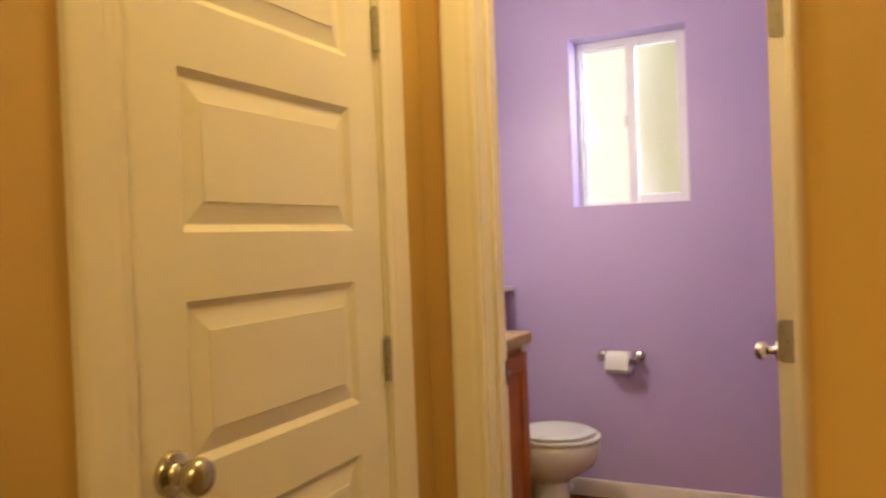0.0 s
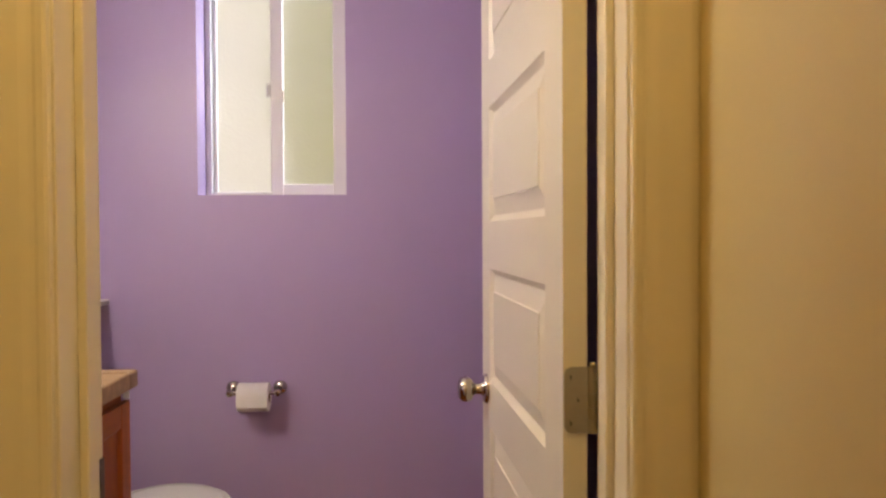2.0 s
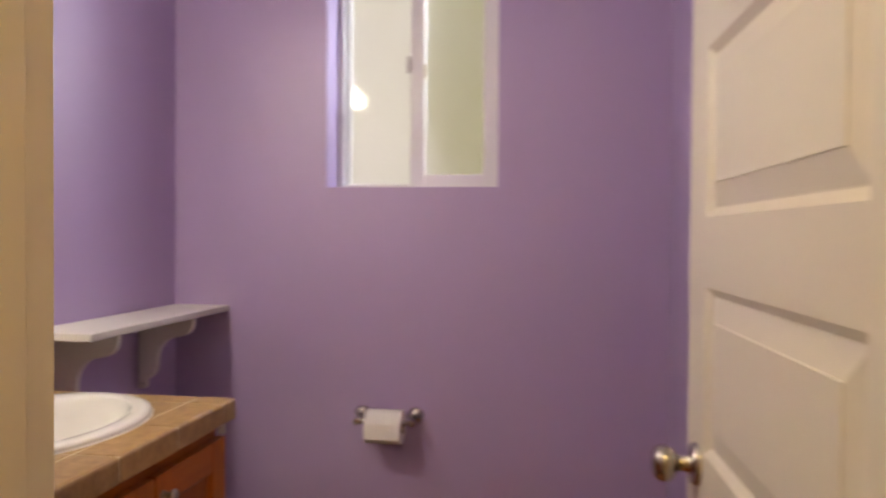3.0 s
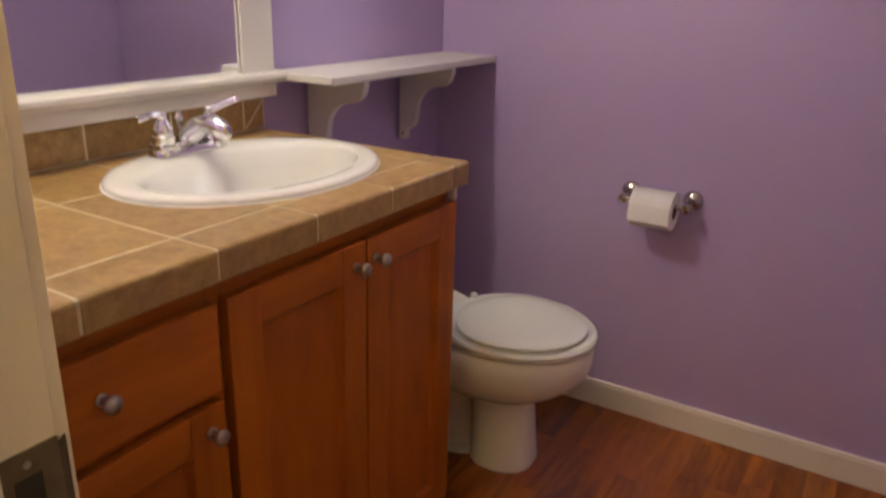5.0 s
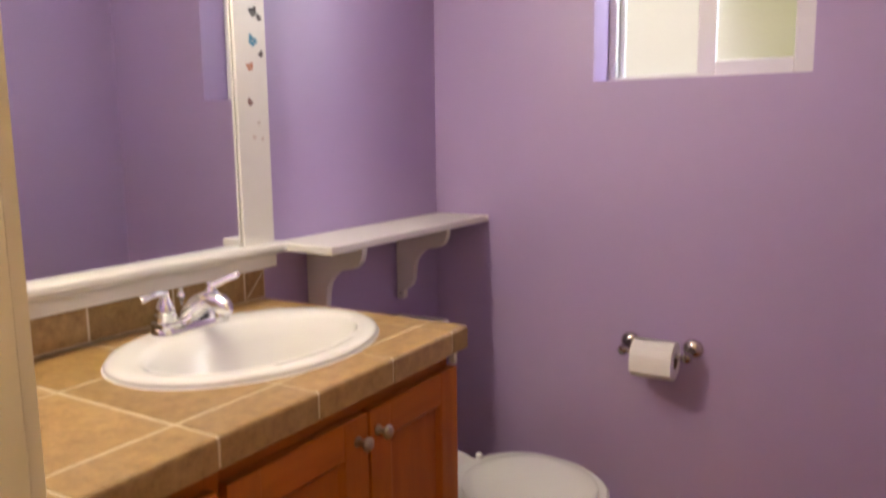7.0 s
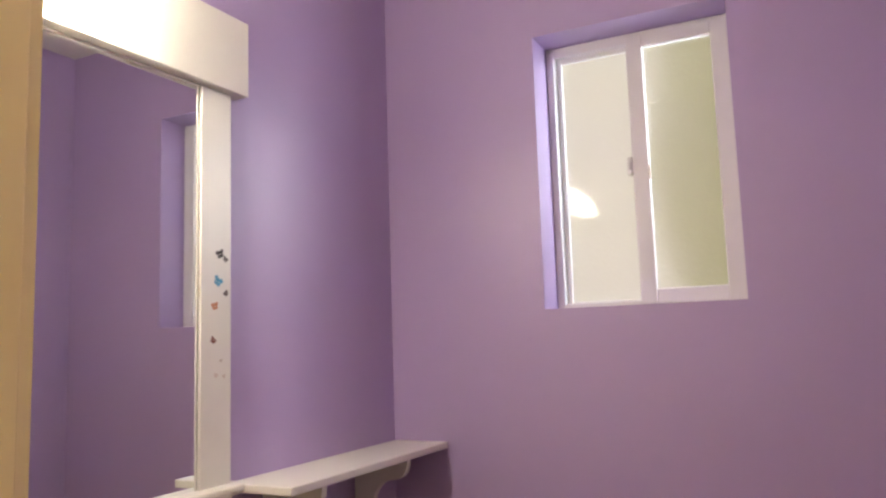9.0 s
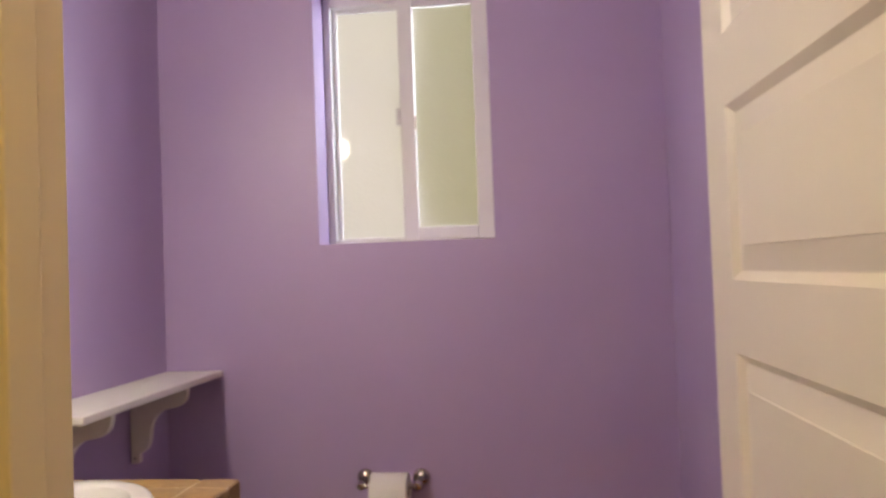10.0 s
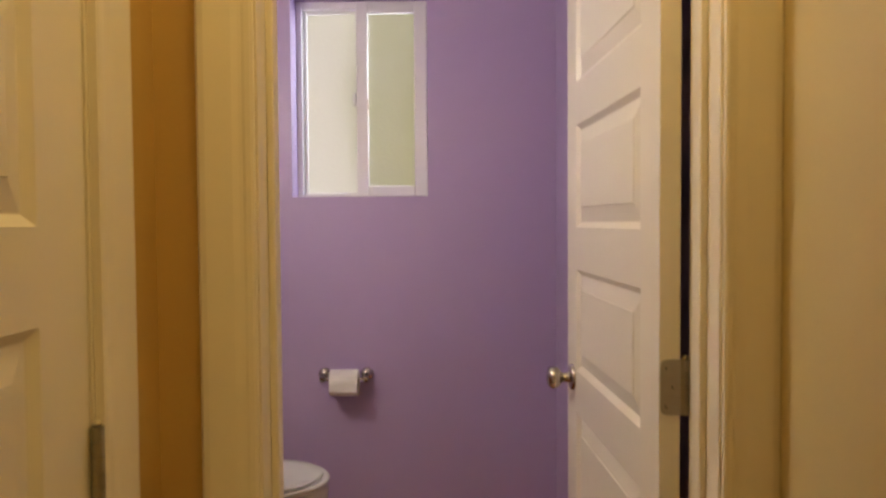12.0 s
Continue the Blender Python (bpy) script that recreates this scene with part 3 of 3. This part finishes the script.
splash = thing("tile_backsplash", "tan stone tile backsplash strip along the counter", "backsplash")
part("grout_bed", box(bmesh.new(), LEFT + 0.0005, LEFT + 0.0122, CY0, 2.636, CZ + 0.001, 0.921), GROUT, splash)
yj = [CY0, 1.846, 2.030, 2.211, 2.392, 2.577, 2.636]
for a, b in zip(yj, yj[1:]):
    part("tile", box(bmesh.new(), LEFT + 0.003, LEFT + 0.013, a + 0.002, b - 0.002, CZ + 0.003, 0.922, 0.0018, 2), TILE, splash)

bm = box(bmesh.new(), -0.0006, 0.0006, -0.037, 0.037, -0.0016, 0.0016)
bm.transform(pose(LEFT + 0.0134, 2.607, 0.8905, 46))
part("diagonal_joint", bm, GROUT, splash)

# ---- basin and tap ----
basin = thing("bathroom_sink", "white oval drop-in porcelain sink in the tiled counter", "sink")
z = CZ
prof = [(0.003, 0.0003), (0.003, 0.005), (0.000, 0.0090), (-0.006, 0.0108), (-0.020, 0.0112), (-0.036, 0.0102), (-0.041, 0.0078), (-0.0445, 0.001), (-0.052, -0.024), (-0.068, -0.062), (-0.098, -0.096), (-0.140, -0.114), (-0.180, -0.118)]
loops = []
for k, (off, dz) in enumerate(prof):
    inner = max(0, (k - 4)) / 8
    shift = 0.028 * min(1, inner * 2)
    loops.append(oval(max(0.018, SA + off), max(0.018, SB + off - 0.02 * min(1, inner * 2)), z + dz, 64, SX + shift, SY))
outer = [oval(0.06, 0.05, z - 0.152), oval(0.15, 0.12, z - 0.145), oval(SA - 0.045, SB - 0.045, z - 0.10), oval(SA - 0.025, SB - 0.025, z - 0.002)]
bm = rings(bmesh.new(), outer + loops, cap=False)
part("bowl", bm, PORC, basin, "", True)
part("drain", turned(bmesh.new(), [(0.026, 0), (0.026, 0.002), (0.020, 0.004), (0.014, 0.002), (0.002, 0.0025)], (SX + 0.028, SY, z - 0.118), (0, 0, 1)), CHROME, basin, "chrome drain", True)
bm = bmesh.new()
rings(bm, [oval(SA + 0.0055, SB + 0.0055, z + 0.0002), oval(SA + 0.0042, SB + 0.0042, z + 0.0016), oval(SA + 0.002, SB + 0.002, z + 0.0030)], cap=False)
part("caulk_bead", bm, CAULK, basin)

TX, TY, TZ = -1.357, SY + 0.001, CZ + 0.0108
tap = thing("bathroom_faucet", "polished chrome two handle faucet on the sink rim", "faucet")


def stadium(hx, hy, zz, n=40):
    """A rounded bar outline about the tap's middle."""
    return [(TX + hx * math.cos(a), TY + (hy - hx) * (1 if math.sin(a) > 0 else -1) + hx * math.sin(a), zz) for a in [2 * math.pi * (i + 0.5) / n for i in range(n)]]


part("base_plate", rings(bmesh.new(), [stadium(0.025, 0.078, TZ), stadium(0.025, 0.078, TZ + 0.007), stadium(0.022, 0.075, TZ + 0.012), stadium(0.016, 0.066, TZ + 0.0135)]), CHROME, tap, "", True)
for sgn, ends in ((-1, ((0.002, -0.012, 0.006), (0.004, -0.030, 0.006), (0.006, -0.052, 0.003), (0.006, -0.055, 0.003))), (1, ((0.010, 0.008, 0.004), (0.026, 0.016, 0.012), (0.044, 0.024, 0.021), (0.047, 0.025, 0.022)))):
    hy = TY + sgn * 0.052
    # square plinth with rounded corners, then a waisted body
    bm = bmesh.new()
    box(bm, TX - 0.020, TX + 0.020, hy - 0.020, hy + 0.020, TZ + 0.004, TZ + 0.023, 0.005, 3)
    turned(bm, [(0.0195, 0.022), (0.0195, 0.034), (0.0170, 0.036), (0.0178, 0.040), (0.0165, 0.048), (0.0125, 0.056), (0.0095, 0.061), (0.0085, 0.066), (0.0090, 0.071), (0.0060, 0.075), (0.001, 0.076)], (TX, hy, TZ), (0, 0, 1), 28)
    h = part("handle", bm, CHROME, tap, "", True)
    top = Vector((TX, hy, TZ + 0.067))
    part("lever", tube(bmesh.new(), [top] + [top + Vector(e) for e in ends], [0.0088, 0.0082, 0.0066, 0.0078, 0.0060], 16, 0.85), CHROME, h, "", True)
# spout: a broad foot that sweeps up and forward into a rounded head with the outlet below
bm = bmesh.new()
loops = []
for u, w, hgt, hx, hz in ((-0.012, 0.031, 0.006, 0.6, 0.004), (-0.006, 0.030, 0.014, 0.6, 0.010), (0.006, 0.025, 0.027, 0.6, 0.016), (0.024, 0.0195, 0.042, 0.6, 0.017), (0.045, 0.0168, 0.052, 0.4, 0.0165), (0.066, 0.0165, 0.055, 0.1, 0.0165), (0.084, 0.0165, 0.051, -0.3, 0.0165), (0.097, 0.0135, 0.043, -0.6, 0.013), (0.103, 0.006, 0.037, -0.8, 0.006)):
    loops.append([(TX + u - hx * hz * math.sin(a), TY + w * math.cos(a), TZ + hgt + hz * math.sin(a)) for a in [2 * math.pi * i / 24 for i in range(24)]])
rings(bm, loops)
part("spout", bm, CHROME, tap, "", True)
part("aerator", turned(bmesh.new(), [(0.012, 0), (0.0125, 0.002), (0.0125, 0.018), (0.010, 0.022)], (TX + 0.084, TY, TZ + 0.022), (0, 0, 1), 20), CHROME, tap, "", True)
part("pop_up_rod", turned(bmesh.new(), [(0.003, 0), (0.003, 0.034), (0.0055, 0.037), (0.008, 0.043), (0.008, 0.048), (0.0045, 0.053), (0.006, 0.057), (0.002, 0.060)], (TX - 0.020, TY, TZ + 0.010), (0, 0, 1), 16), CHROME, tap, "", True)

# ---- mirror with painted frame ----
mirror = thing("framed_wall_mirror", "large wall mirror in a white painted wood frame with butterfly stickers", "mirror")
MY0, MY1 = 1.735, 2.572
part("mirror_glass", box(bmesh.new(), LEFT + 0.003, LEFT + 0.016, MY0 - 0.004, MY1 + 0.0, 0.9785, 1.8215), MIRROR, mirror, "silver mirror glass")
for y0, y1 in ((MY1, 2.661), (MY0 - 0.085, MY0)):
    part("stile", box(bmesh.new(), LEFT + 0.001, LEFT + 0.024, y0, y1, 0.978, 1.822, 0.0015, 2), SHELFW, mirror)
for ya, yb, za, zb in ((MY1 - 0.006, MY1 - 0.0028, 0.978, 1.822), (MY0 + 0.0028, MY0 + 0.006, 0.978, 1.822), (MY0 + 0.006, MY1 - 0.006, 1.817, 1.822)):
    part("inner_bead", box(bmesh.new(), LEFT + 0.0163, LEFT + 0.019, ya, yb, za, zb, 0.001, 2), SHELFW, mirror)
for ya in (MY1 - 0.0027, MY0 + 0.0003):
    part("shadow_gap", box(bmesh.new(), LEFT + 0.0163, LEFT + 0.0168, ya, ya + 0.0024, 0.978, 1.822), DARK, mirror, "dark gap at the glass edge")
part("header_board", box(bmesh.new(), LEFT + 0.001, LEFT + 0.046, MY0 - 0.11, 2.694, 1.824, 1.997, 0.002, 2), SHELFW, mirror)
part("apron", box(bmesh.new(), LEFT + 0.001, LEFT + 0.026, MY0 - 0.085, 2.664, 0.9235, 0.962, 0.002, 2), SHELFW, mirror)
bm = bmesh.new()
box(bm, LEFT + 0.001, LEFT + 0.055, MY0 - 0.088, 2.690, 0.962, 0.978, 0.005, 3)
box(bm, LEFT + 0.001, LEFT + 0.040, MY0 - 0.086, 2.677, 0.954, 0.964, 0.004, 2)
part("sill", bm, SHELFW, mirror)

FXS = LEFT + 0.0244


def butterfly(y, z, size, tilt, color, kind):
    """A flat butterfly sticker: four wings and a body."""
    bm = bmesh.new()
    for sgn in (-1, 1):
        for cy, cz, ry, rz in ((0.45, 0.32, 0.42, 0.36), (0.34, -0.32, 0.30, 0.30)):
            vs = [bm.verts.new((0, sgn * size * (cy + ry * math.cos(a) * (1 + 0.15 * math.sin(2 * a))), size * (cz + rz * math.sin(a)))) for a in [2 * math.pi * i / 14 for i in range(14)]]
            bm.faces.new(vs)
    box(bm, -0.0002, 0.0003, -0.07 * size, 0.07 * size, -0.55 * size, 0.5 * size)
    bmesh.ops.recalc_face_normals(bm, faces=bm.faces[:])
    bm.transform(pose(FXS, y + 0.015, z, tilt))
    ob = part("butterfly_sticker", bm, plain("sticker_" + kind, color, 0.5))
    return tagged(ob, kind + " butterfly sticker on the white mirror frame", "sticker", "butterfly stickers on the mirror frame")


butterfly(2.612, 1.462, 0.014, 20, (0.03, 0.02, 0.02), "black")
butterfly(2.628, 1.452, 0.009, -35, (0.05, 0.03, 0.03), "black")
butterfly(2.606, 1.403, 0.015, -30, (0.05, 0.25, 0.40), "blue")
butterfly(2.630, 1.378, 0.009, 40, (0.06, 0.03, 0.03), "dark brown")
butterfly(2.597, 1.350, 0.012, 15, (0.50, 0.20, 0.10), "orange")
butterfly(2.592, 1.278, 0.010, -40, (0.16, 0.04, 0.03), "reddish brown")
butterfly(2.615, 1.235, 0.006, 10, (0.55, 0.48, 0.42), "faded beige")
butterfly(2.600, 1.205, 0.007, -15, (0.60, 0.50, 0.44), "faded beige")
butterfly(2.624, 1.202, 0.006, 25, (0.58, 0.49, 0.43), "faded beige")

# ---- vanity light on the mirror's header board ----
light = thing("vanity_light", "three lamp bathroom light fixture glowing on the mirror header", "wall lamp")
LX = -1.325
part("back_plate", box(bmesh.new(), LEFT + 0.047, LEFT + 0.062, 1.88, 2.33, 1.93, 1.98, 0.006, 3), NICKEL, light, "", True)
for by in BULB_Y:
    bm = tube(bmesh.new(), [(LEFT + 0.060, by, 1.955), (-1.365, by, 1.962), (-1.335, by, 1.960), (LX, by, 1.945)], 0.008, 12)
    arm = part("arm", bm, NICKEL, light, "", True)
    bm = bmesh.new()
    n = 20
    prof = [(0.016, 1.945), (0.025, 1.930), (0.035, 1.898), (0.042, 1.858), (0.038, 1.859), (0.021, 1.927), (0.012, 1.940)]
    rings(bm, [[(LX + r * math.cos(2 * math.pi * i / n), by + r * math.sin(2 * math.pi * i / n), zz) for i in range(n)] for r, zz in prof], cap=False)
    part("shade", bm, BULB, arm, "glowing frosted glass shade", True)

# ---- shelf over the toilet ----
shelf = thing("wall_shelf", "white painted wood wall shelf on scrolled brackets", "shelf")
part("board", box(bmesh.new(), LEFT + 0.001, -1.288, 2.668, BACK - 0.002, 0.957, 0.975, 0.0025, 2), SHELFW, shelf)


def bracket(y):
    pts = [(0, 0), (0.128, 0), (0.128, -0.010)]
    pts += [(0.094 + 0.033 * math.cos(radians(d)), -0.014 - 0.036 * math.sin(radians(d))) for d in (10, 30, 50, 70, 88)]
    pts += [(0.092 - 0.048 * math.sin(radians(d)), -0.118 + 0.067 * math.cos(radians(d))) for d in (12, 28, 44, 60, 76, 90)]
    pts += [(0.043, -0.132), (0.040, -0.146), (0.034, -0.157), (0.024, -0.165), (0.018, -0.167), (0.018, -0.188), (0.015, -0.192), (0.0, -0.192)]
    x0 = LEFT + 0.006
    bm = bmesh.new()
    rings(bm, [[(x0 + u * 1.28, yy, 0.9565 + v * 1.05) for u, v in pts] for yy in (y - 0.009, y + 0.009)])
    b = part("bracket", bm, SHELFW, shelf)
    part("screw_hole", turned(bmesh.new(), [(0.0028, 0), (0.0028, 0.0006), (0.001, 0.0007)], (x0 + 0.011, y - 0.009, 0.9565 - 0.187), (0, -1, 0), 10), DARK, b)
    return b


bracket(2.793)
bracket(3.164)

# ---- toilet ----
toilet = thing("toilet", "white porcelain toilet with closed lid beside the vanity", "toilet")
TYC = 2.983


def egg(xb, xf, hw, z, n=48, yc=TYC, power=1.0):
    """An egg outline, rounder at the back (xb), longer to the front (xf)."""
    xm = xb + (xf - xb) * 0.45
    out = []
    for i in range(n):
        a = 2 * math.pi * i / n
        c, s = math.cos(a), math.sin(a)
        x = xm + (xf - xm if c > 0 else xm - xb) * c
        out.append((x, yc + hw * math.copysign(abs(s) ** power, s), z))
    return out


PC = TYC + 0.010
bm = rings(bmesh.new(), [
    egg(-1.09, -0.922, 0.083, 0.0, yc=PC, power=0.75), egg(-1.09, -0.919, 0.084, 0.010, yc=PC, power=0.75), egg(-1.09, -0.923, 0.081, 0.03, yc=PC, power=0.75), egg(-1.09, -0.930, 0.074, 0.11, yc=PC, power=0.78),
    egg(-1.10, -0.934, 0.071, 0.172, yc=PC, power=0.85), egg(-1.12, -0.931, 0.074, 0.186, yc=PC, power=0.9), egg(-1.16, -0.915, 0.090, 0.199, yc=PC), egg(-1.20, -0.887, 0.115, 0.215), egg(-1.23, -0.853, 0.141, 0.236), egg(-1.25, -0.822, 0.163, 0.262),
    egg(-1.25, -0.801, 0.176, 0.292), egg(-1.25, -0.793, 0.181, 0.318), egg(-1.25, -0.792, 0.182, 0.346), egg(-1.25, -0.797, 0.178, 0.358), egg(-1.24, -0.807, 0.17, 0.363)])
part("bowl", bm, PORC, toilet, "", True)
bm = rings(bmesh.new(), [egg(-1.42, -1.065, 0.086, 0.0, yc=PC, power=0.6), egg(-1.42, -1.067, 0.084, 0.016, yc=PC, power=0.6), egg(-1.42, -1.085, 0.060, 0.034, yc=PC, power=0.7), egg(-1.42, -1.095, 0.052, 0.09, yc=PC, power=0.8), egg(-1.42, -1.085, 0.056, 0.16, yc=PC, power=0.8), egg(-1.42, -1.07, 0.074, 0.21), egg(-1.42, -1.08, 0.11, 0.28), egg(-1.43, -1.10, 0.135, 0.33), egg(-1.43, -1.12, 0.140, 0.364)])
part("trapway", bm, PORC, toilet, "", True)
bm = rings(bmesh.new(), [egg(-1.16, -0.809, 0.165, 0.3635), egg(-1.165, -0.804, 0.168, 0.3695), egg(-1.175, -0.791, 0.178, 0.3708), egg(-1.175, -0.789, 0.180, 0.3735), egg(-1.175, -0.788, 0.181, 0.382), egg(-1.17, -0.794, 0.176, 0.388)])
part("seat", bm, SEATW, toilet, "white plastic seat", True)
LC = TYC - 0.011
bm = rings(bmesh.new(), [egg(xb, xf, hw, zz, yc=LC) for xb, xf, hw, zz in ((-1.110, -0.836, 0.138, 0.388), (-1.112, -0.833, 0.141, 0.3932), (-1.126, -0.813, 0.155, 0.3940), (-1.128, -0.811, 0.157, 0.3958), (-1.128, -0.811, 0.157, 0.3998), (-1.122, -0.817, 0.152, 0.4034), (-1.095, -0.857, 0.118, 0.4054), (-1.04, -0.919, 0.062, 0.406))])
part("lid", bm, SEATW, toilet, "closed white plastic lid", True)
for yy in (TYC - 0.075, TYC + 0.075):
    part("lid_hinge", turned(bmesh.new(), [(0.013, 0), (0.013, 0.010), (0.010, 0.022), (0.009, 0.034), (0.004, 0.037)], (-1.150, yy, 0.3875 - 0.0235), (0, 0, 1), 16), SEATW, toilet, "", True)
part("tank", box(bmesh.new(), LEFT + 0.012, -1.295, TYC - 0.18, TYC + 0.172, 0.366, 0.685, 0.02, 4), PORC, toilet, "", True)
part("tank_lid", box(bmesh.new(), LEFT + 0.010, -1.290, TYC - 0.186, TYC + 0.176, 0.6855, 0.715, 0.010, 3), PORC, toilet, "", True)
bm = tube(bmesh.new(), [(-1.296, TYC - 0.13, 0.63), (-1.275, TYC - 0.13, 0.63), (-1.270, TYC - 0.10, 0.625), (-1.270, TYC - 0.06, 0.62)], 0.006, 10)
part("flush_lever", bm, CHROME, toilet, "", True)

valve = thing("water_supply_valve", "small water supply stop valve on the wall behind the toilet", "valve")
part("pipe", tube(bmesh.new(), [(-1.035, 3.315, 0.0), (-1.035, 3.315, 0.05), (-1.035, 3.315, 0.095)], [0.012, 0.009, 0.009], 12), CARD, valve, "brown stained pipe", True)
part("handle", turned(bmesh.new(), [(0.005, 0), (0.015, 0.003), (0.016, 0.009), (0.005, 0.013)], (-1.023, 3.306, 0.055), (0.5, -1, 0.3), 14), SEATW, valve, "white oval handle", True)

# ---- toilet paper ----
holder = thing("toilet_paper_holder", "satin nickel two post toilet paper holder on the purple wall", "paper holder")
RZ, RY = 0.648, 3.312
for px, sgn in ((-0.862, 1), (-0.699, -1)):
    bm = turned(bmesh.new(), [(0.0255, 0), (0.0255, 0.004), (0.0225, 0.010), (0.017, 0.014), (0.010, 0.018), (0.008, 0.030), (0.0085, 0.052), (0.0125, 0.058), (0.0130, 0.070), (0.010, 0.078), (0.003, 0.081)], (px, BACK, 0.656), (0, -1, -0.10), 26)
    part("post", bm, NICKEL, holder, "", True)
part("roller", tube(bmesh.new(), [(-0.858, RY, RZ), (-0.70, RY, RZ)], 0.007, 14), NICKEL, holder, "", True)
roll = thing("toilet_paper_roll", "white toilet paper roll hanging on the holder", "toilet paper")
bm = bmesh.new()
n = 48


def circ(x, r):
    return [(x, RY + r * math.cos(2 * math.pi * i / n), RZ - 0.012 + r * math.sin(2 * math.pi * i / n)) for i in range(n)]


X0, X1 = -0.832, -0.726
rings(bm, [circ(X0, 0.021), circ(X0 + 0.0005, 0.048), circ(X0 + 0.002, 0.0495), circ(X1 - 0.002, 0.0495), circ(X1 - 0.0005, 0.048), circ(X1, 0.021), circ(X0, 0.021)], cap=False)
part("paper", bm, PAPER, roll, "", True)
bm = bmesh.new()
rings(bm, [circ(X0 + 0.001, 0.0208), circ(X1 - 0.001, 0.0208), circ(X1 - 0.001, 0.0198), circ(X0 + 0.001, 0.0198), circ(X0 + 0.001, 0.0208)], cap=False)
part("core", bm, CARD, roll, "brown cardboard core", True)
# loose end hanging over the front
sheet = [(0.0500 * math.cos(radians(a)), 0.0500 * math.sin(radians(a))) for a in (60, 80, 100, 120, 140, 160, 180)] + [(-0.0502, -0.012), (-0.0500, -0.026)]
bm = bmesh.new()
lo = [[(X0 + 0.001, RY + u, RZ - 0.012 + v) for u, v in sheet], [(X1 - 0.001, RY + u, RZ - 0.012 + v) for u, v in sheet]]
out = [[bm.verts.new(p) for p in l] for l in lo]
inn = [[bm.verts.new((p[0], RY + (p[1] - RY) * 0.992, p[2])) for p in l] for l in lo]
k = len(sheet)
for i in range(k - 1):
    bm.faces.new((out[0][i], out[0][i + 1], out[1][i + 1], out[1][i]))
    bm.faces.new((inn[0][i], inn[1][i], inn[1][i + 1], inn[0][i + 1]))
bm.faces.new((out[0][-1], inn[0][-1], inn[1][-1], out[1][-1]))
part("loose_sheet", bm, PAPER, roll)

# ---- ceiling lamps out of view: over the hall, and one added behind the walk ----
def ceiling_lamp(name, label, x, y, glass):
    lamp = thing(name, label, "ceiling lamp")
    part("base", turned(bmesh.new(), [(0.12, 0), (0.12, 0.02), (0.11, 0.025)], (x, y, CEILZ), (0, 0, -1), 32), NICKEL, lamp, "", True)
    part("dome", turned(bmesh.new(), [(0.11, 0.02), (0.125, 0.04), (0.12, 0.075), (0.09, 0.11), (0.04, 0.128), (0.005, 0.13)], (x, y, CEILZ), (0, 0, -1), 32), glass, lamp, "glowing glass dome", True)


ceiling_lamp("hall_ceiling_lamp", "round frosted glass ceiling lamp glowing in the hall", -0.36, 1.18, HALLBULB)
# Unseen lamp, added to light the faces turned away from the hall lamp.
ceiling_lamp("landing_ceiling_lamp", "unseen added ceiling lamp that fills the hall with light from behind", 0.15, -0.9, FILLBULB)

# ---- floor strips ----
rng = random.Random(5)
SW = 0.0685
meshes = {}
x = RIGHT
while x > LEFT:
    x0 = max(LEFT, x - SW)
    y = MID + 0.002 - rng.uniform(0, 0.30)
    while y < BACK:
        ln = rng.choice((0.20, 0.26, 0.34, 0.42, 0.52))
        a, b = max(y, MID + 0.002), min(y + ln, BACK)
        if b - a > 0.015:
            key = (round(b - a, 3), round(x - x0, 3))
            if key not in meshes:
                hl, hw = (b - a) / 2, (x - x0) / 2
                meshes[key] = mesh_of("floor_strip", box(bmesh.new(), -hw + 0.0001, hw - 0.0001, -hl + 0.0001, hl - 0.0001, -0.008, 0.0, 0.0003, 1), PLANK)
            ob = new("floor_strip", meshes[key])
            ob.parent = floor
            ob.location = ((x + x0) / 2, (a + b) / 2, 0.0)
        y += ln
    x = x0
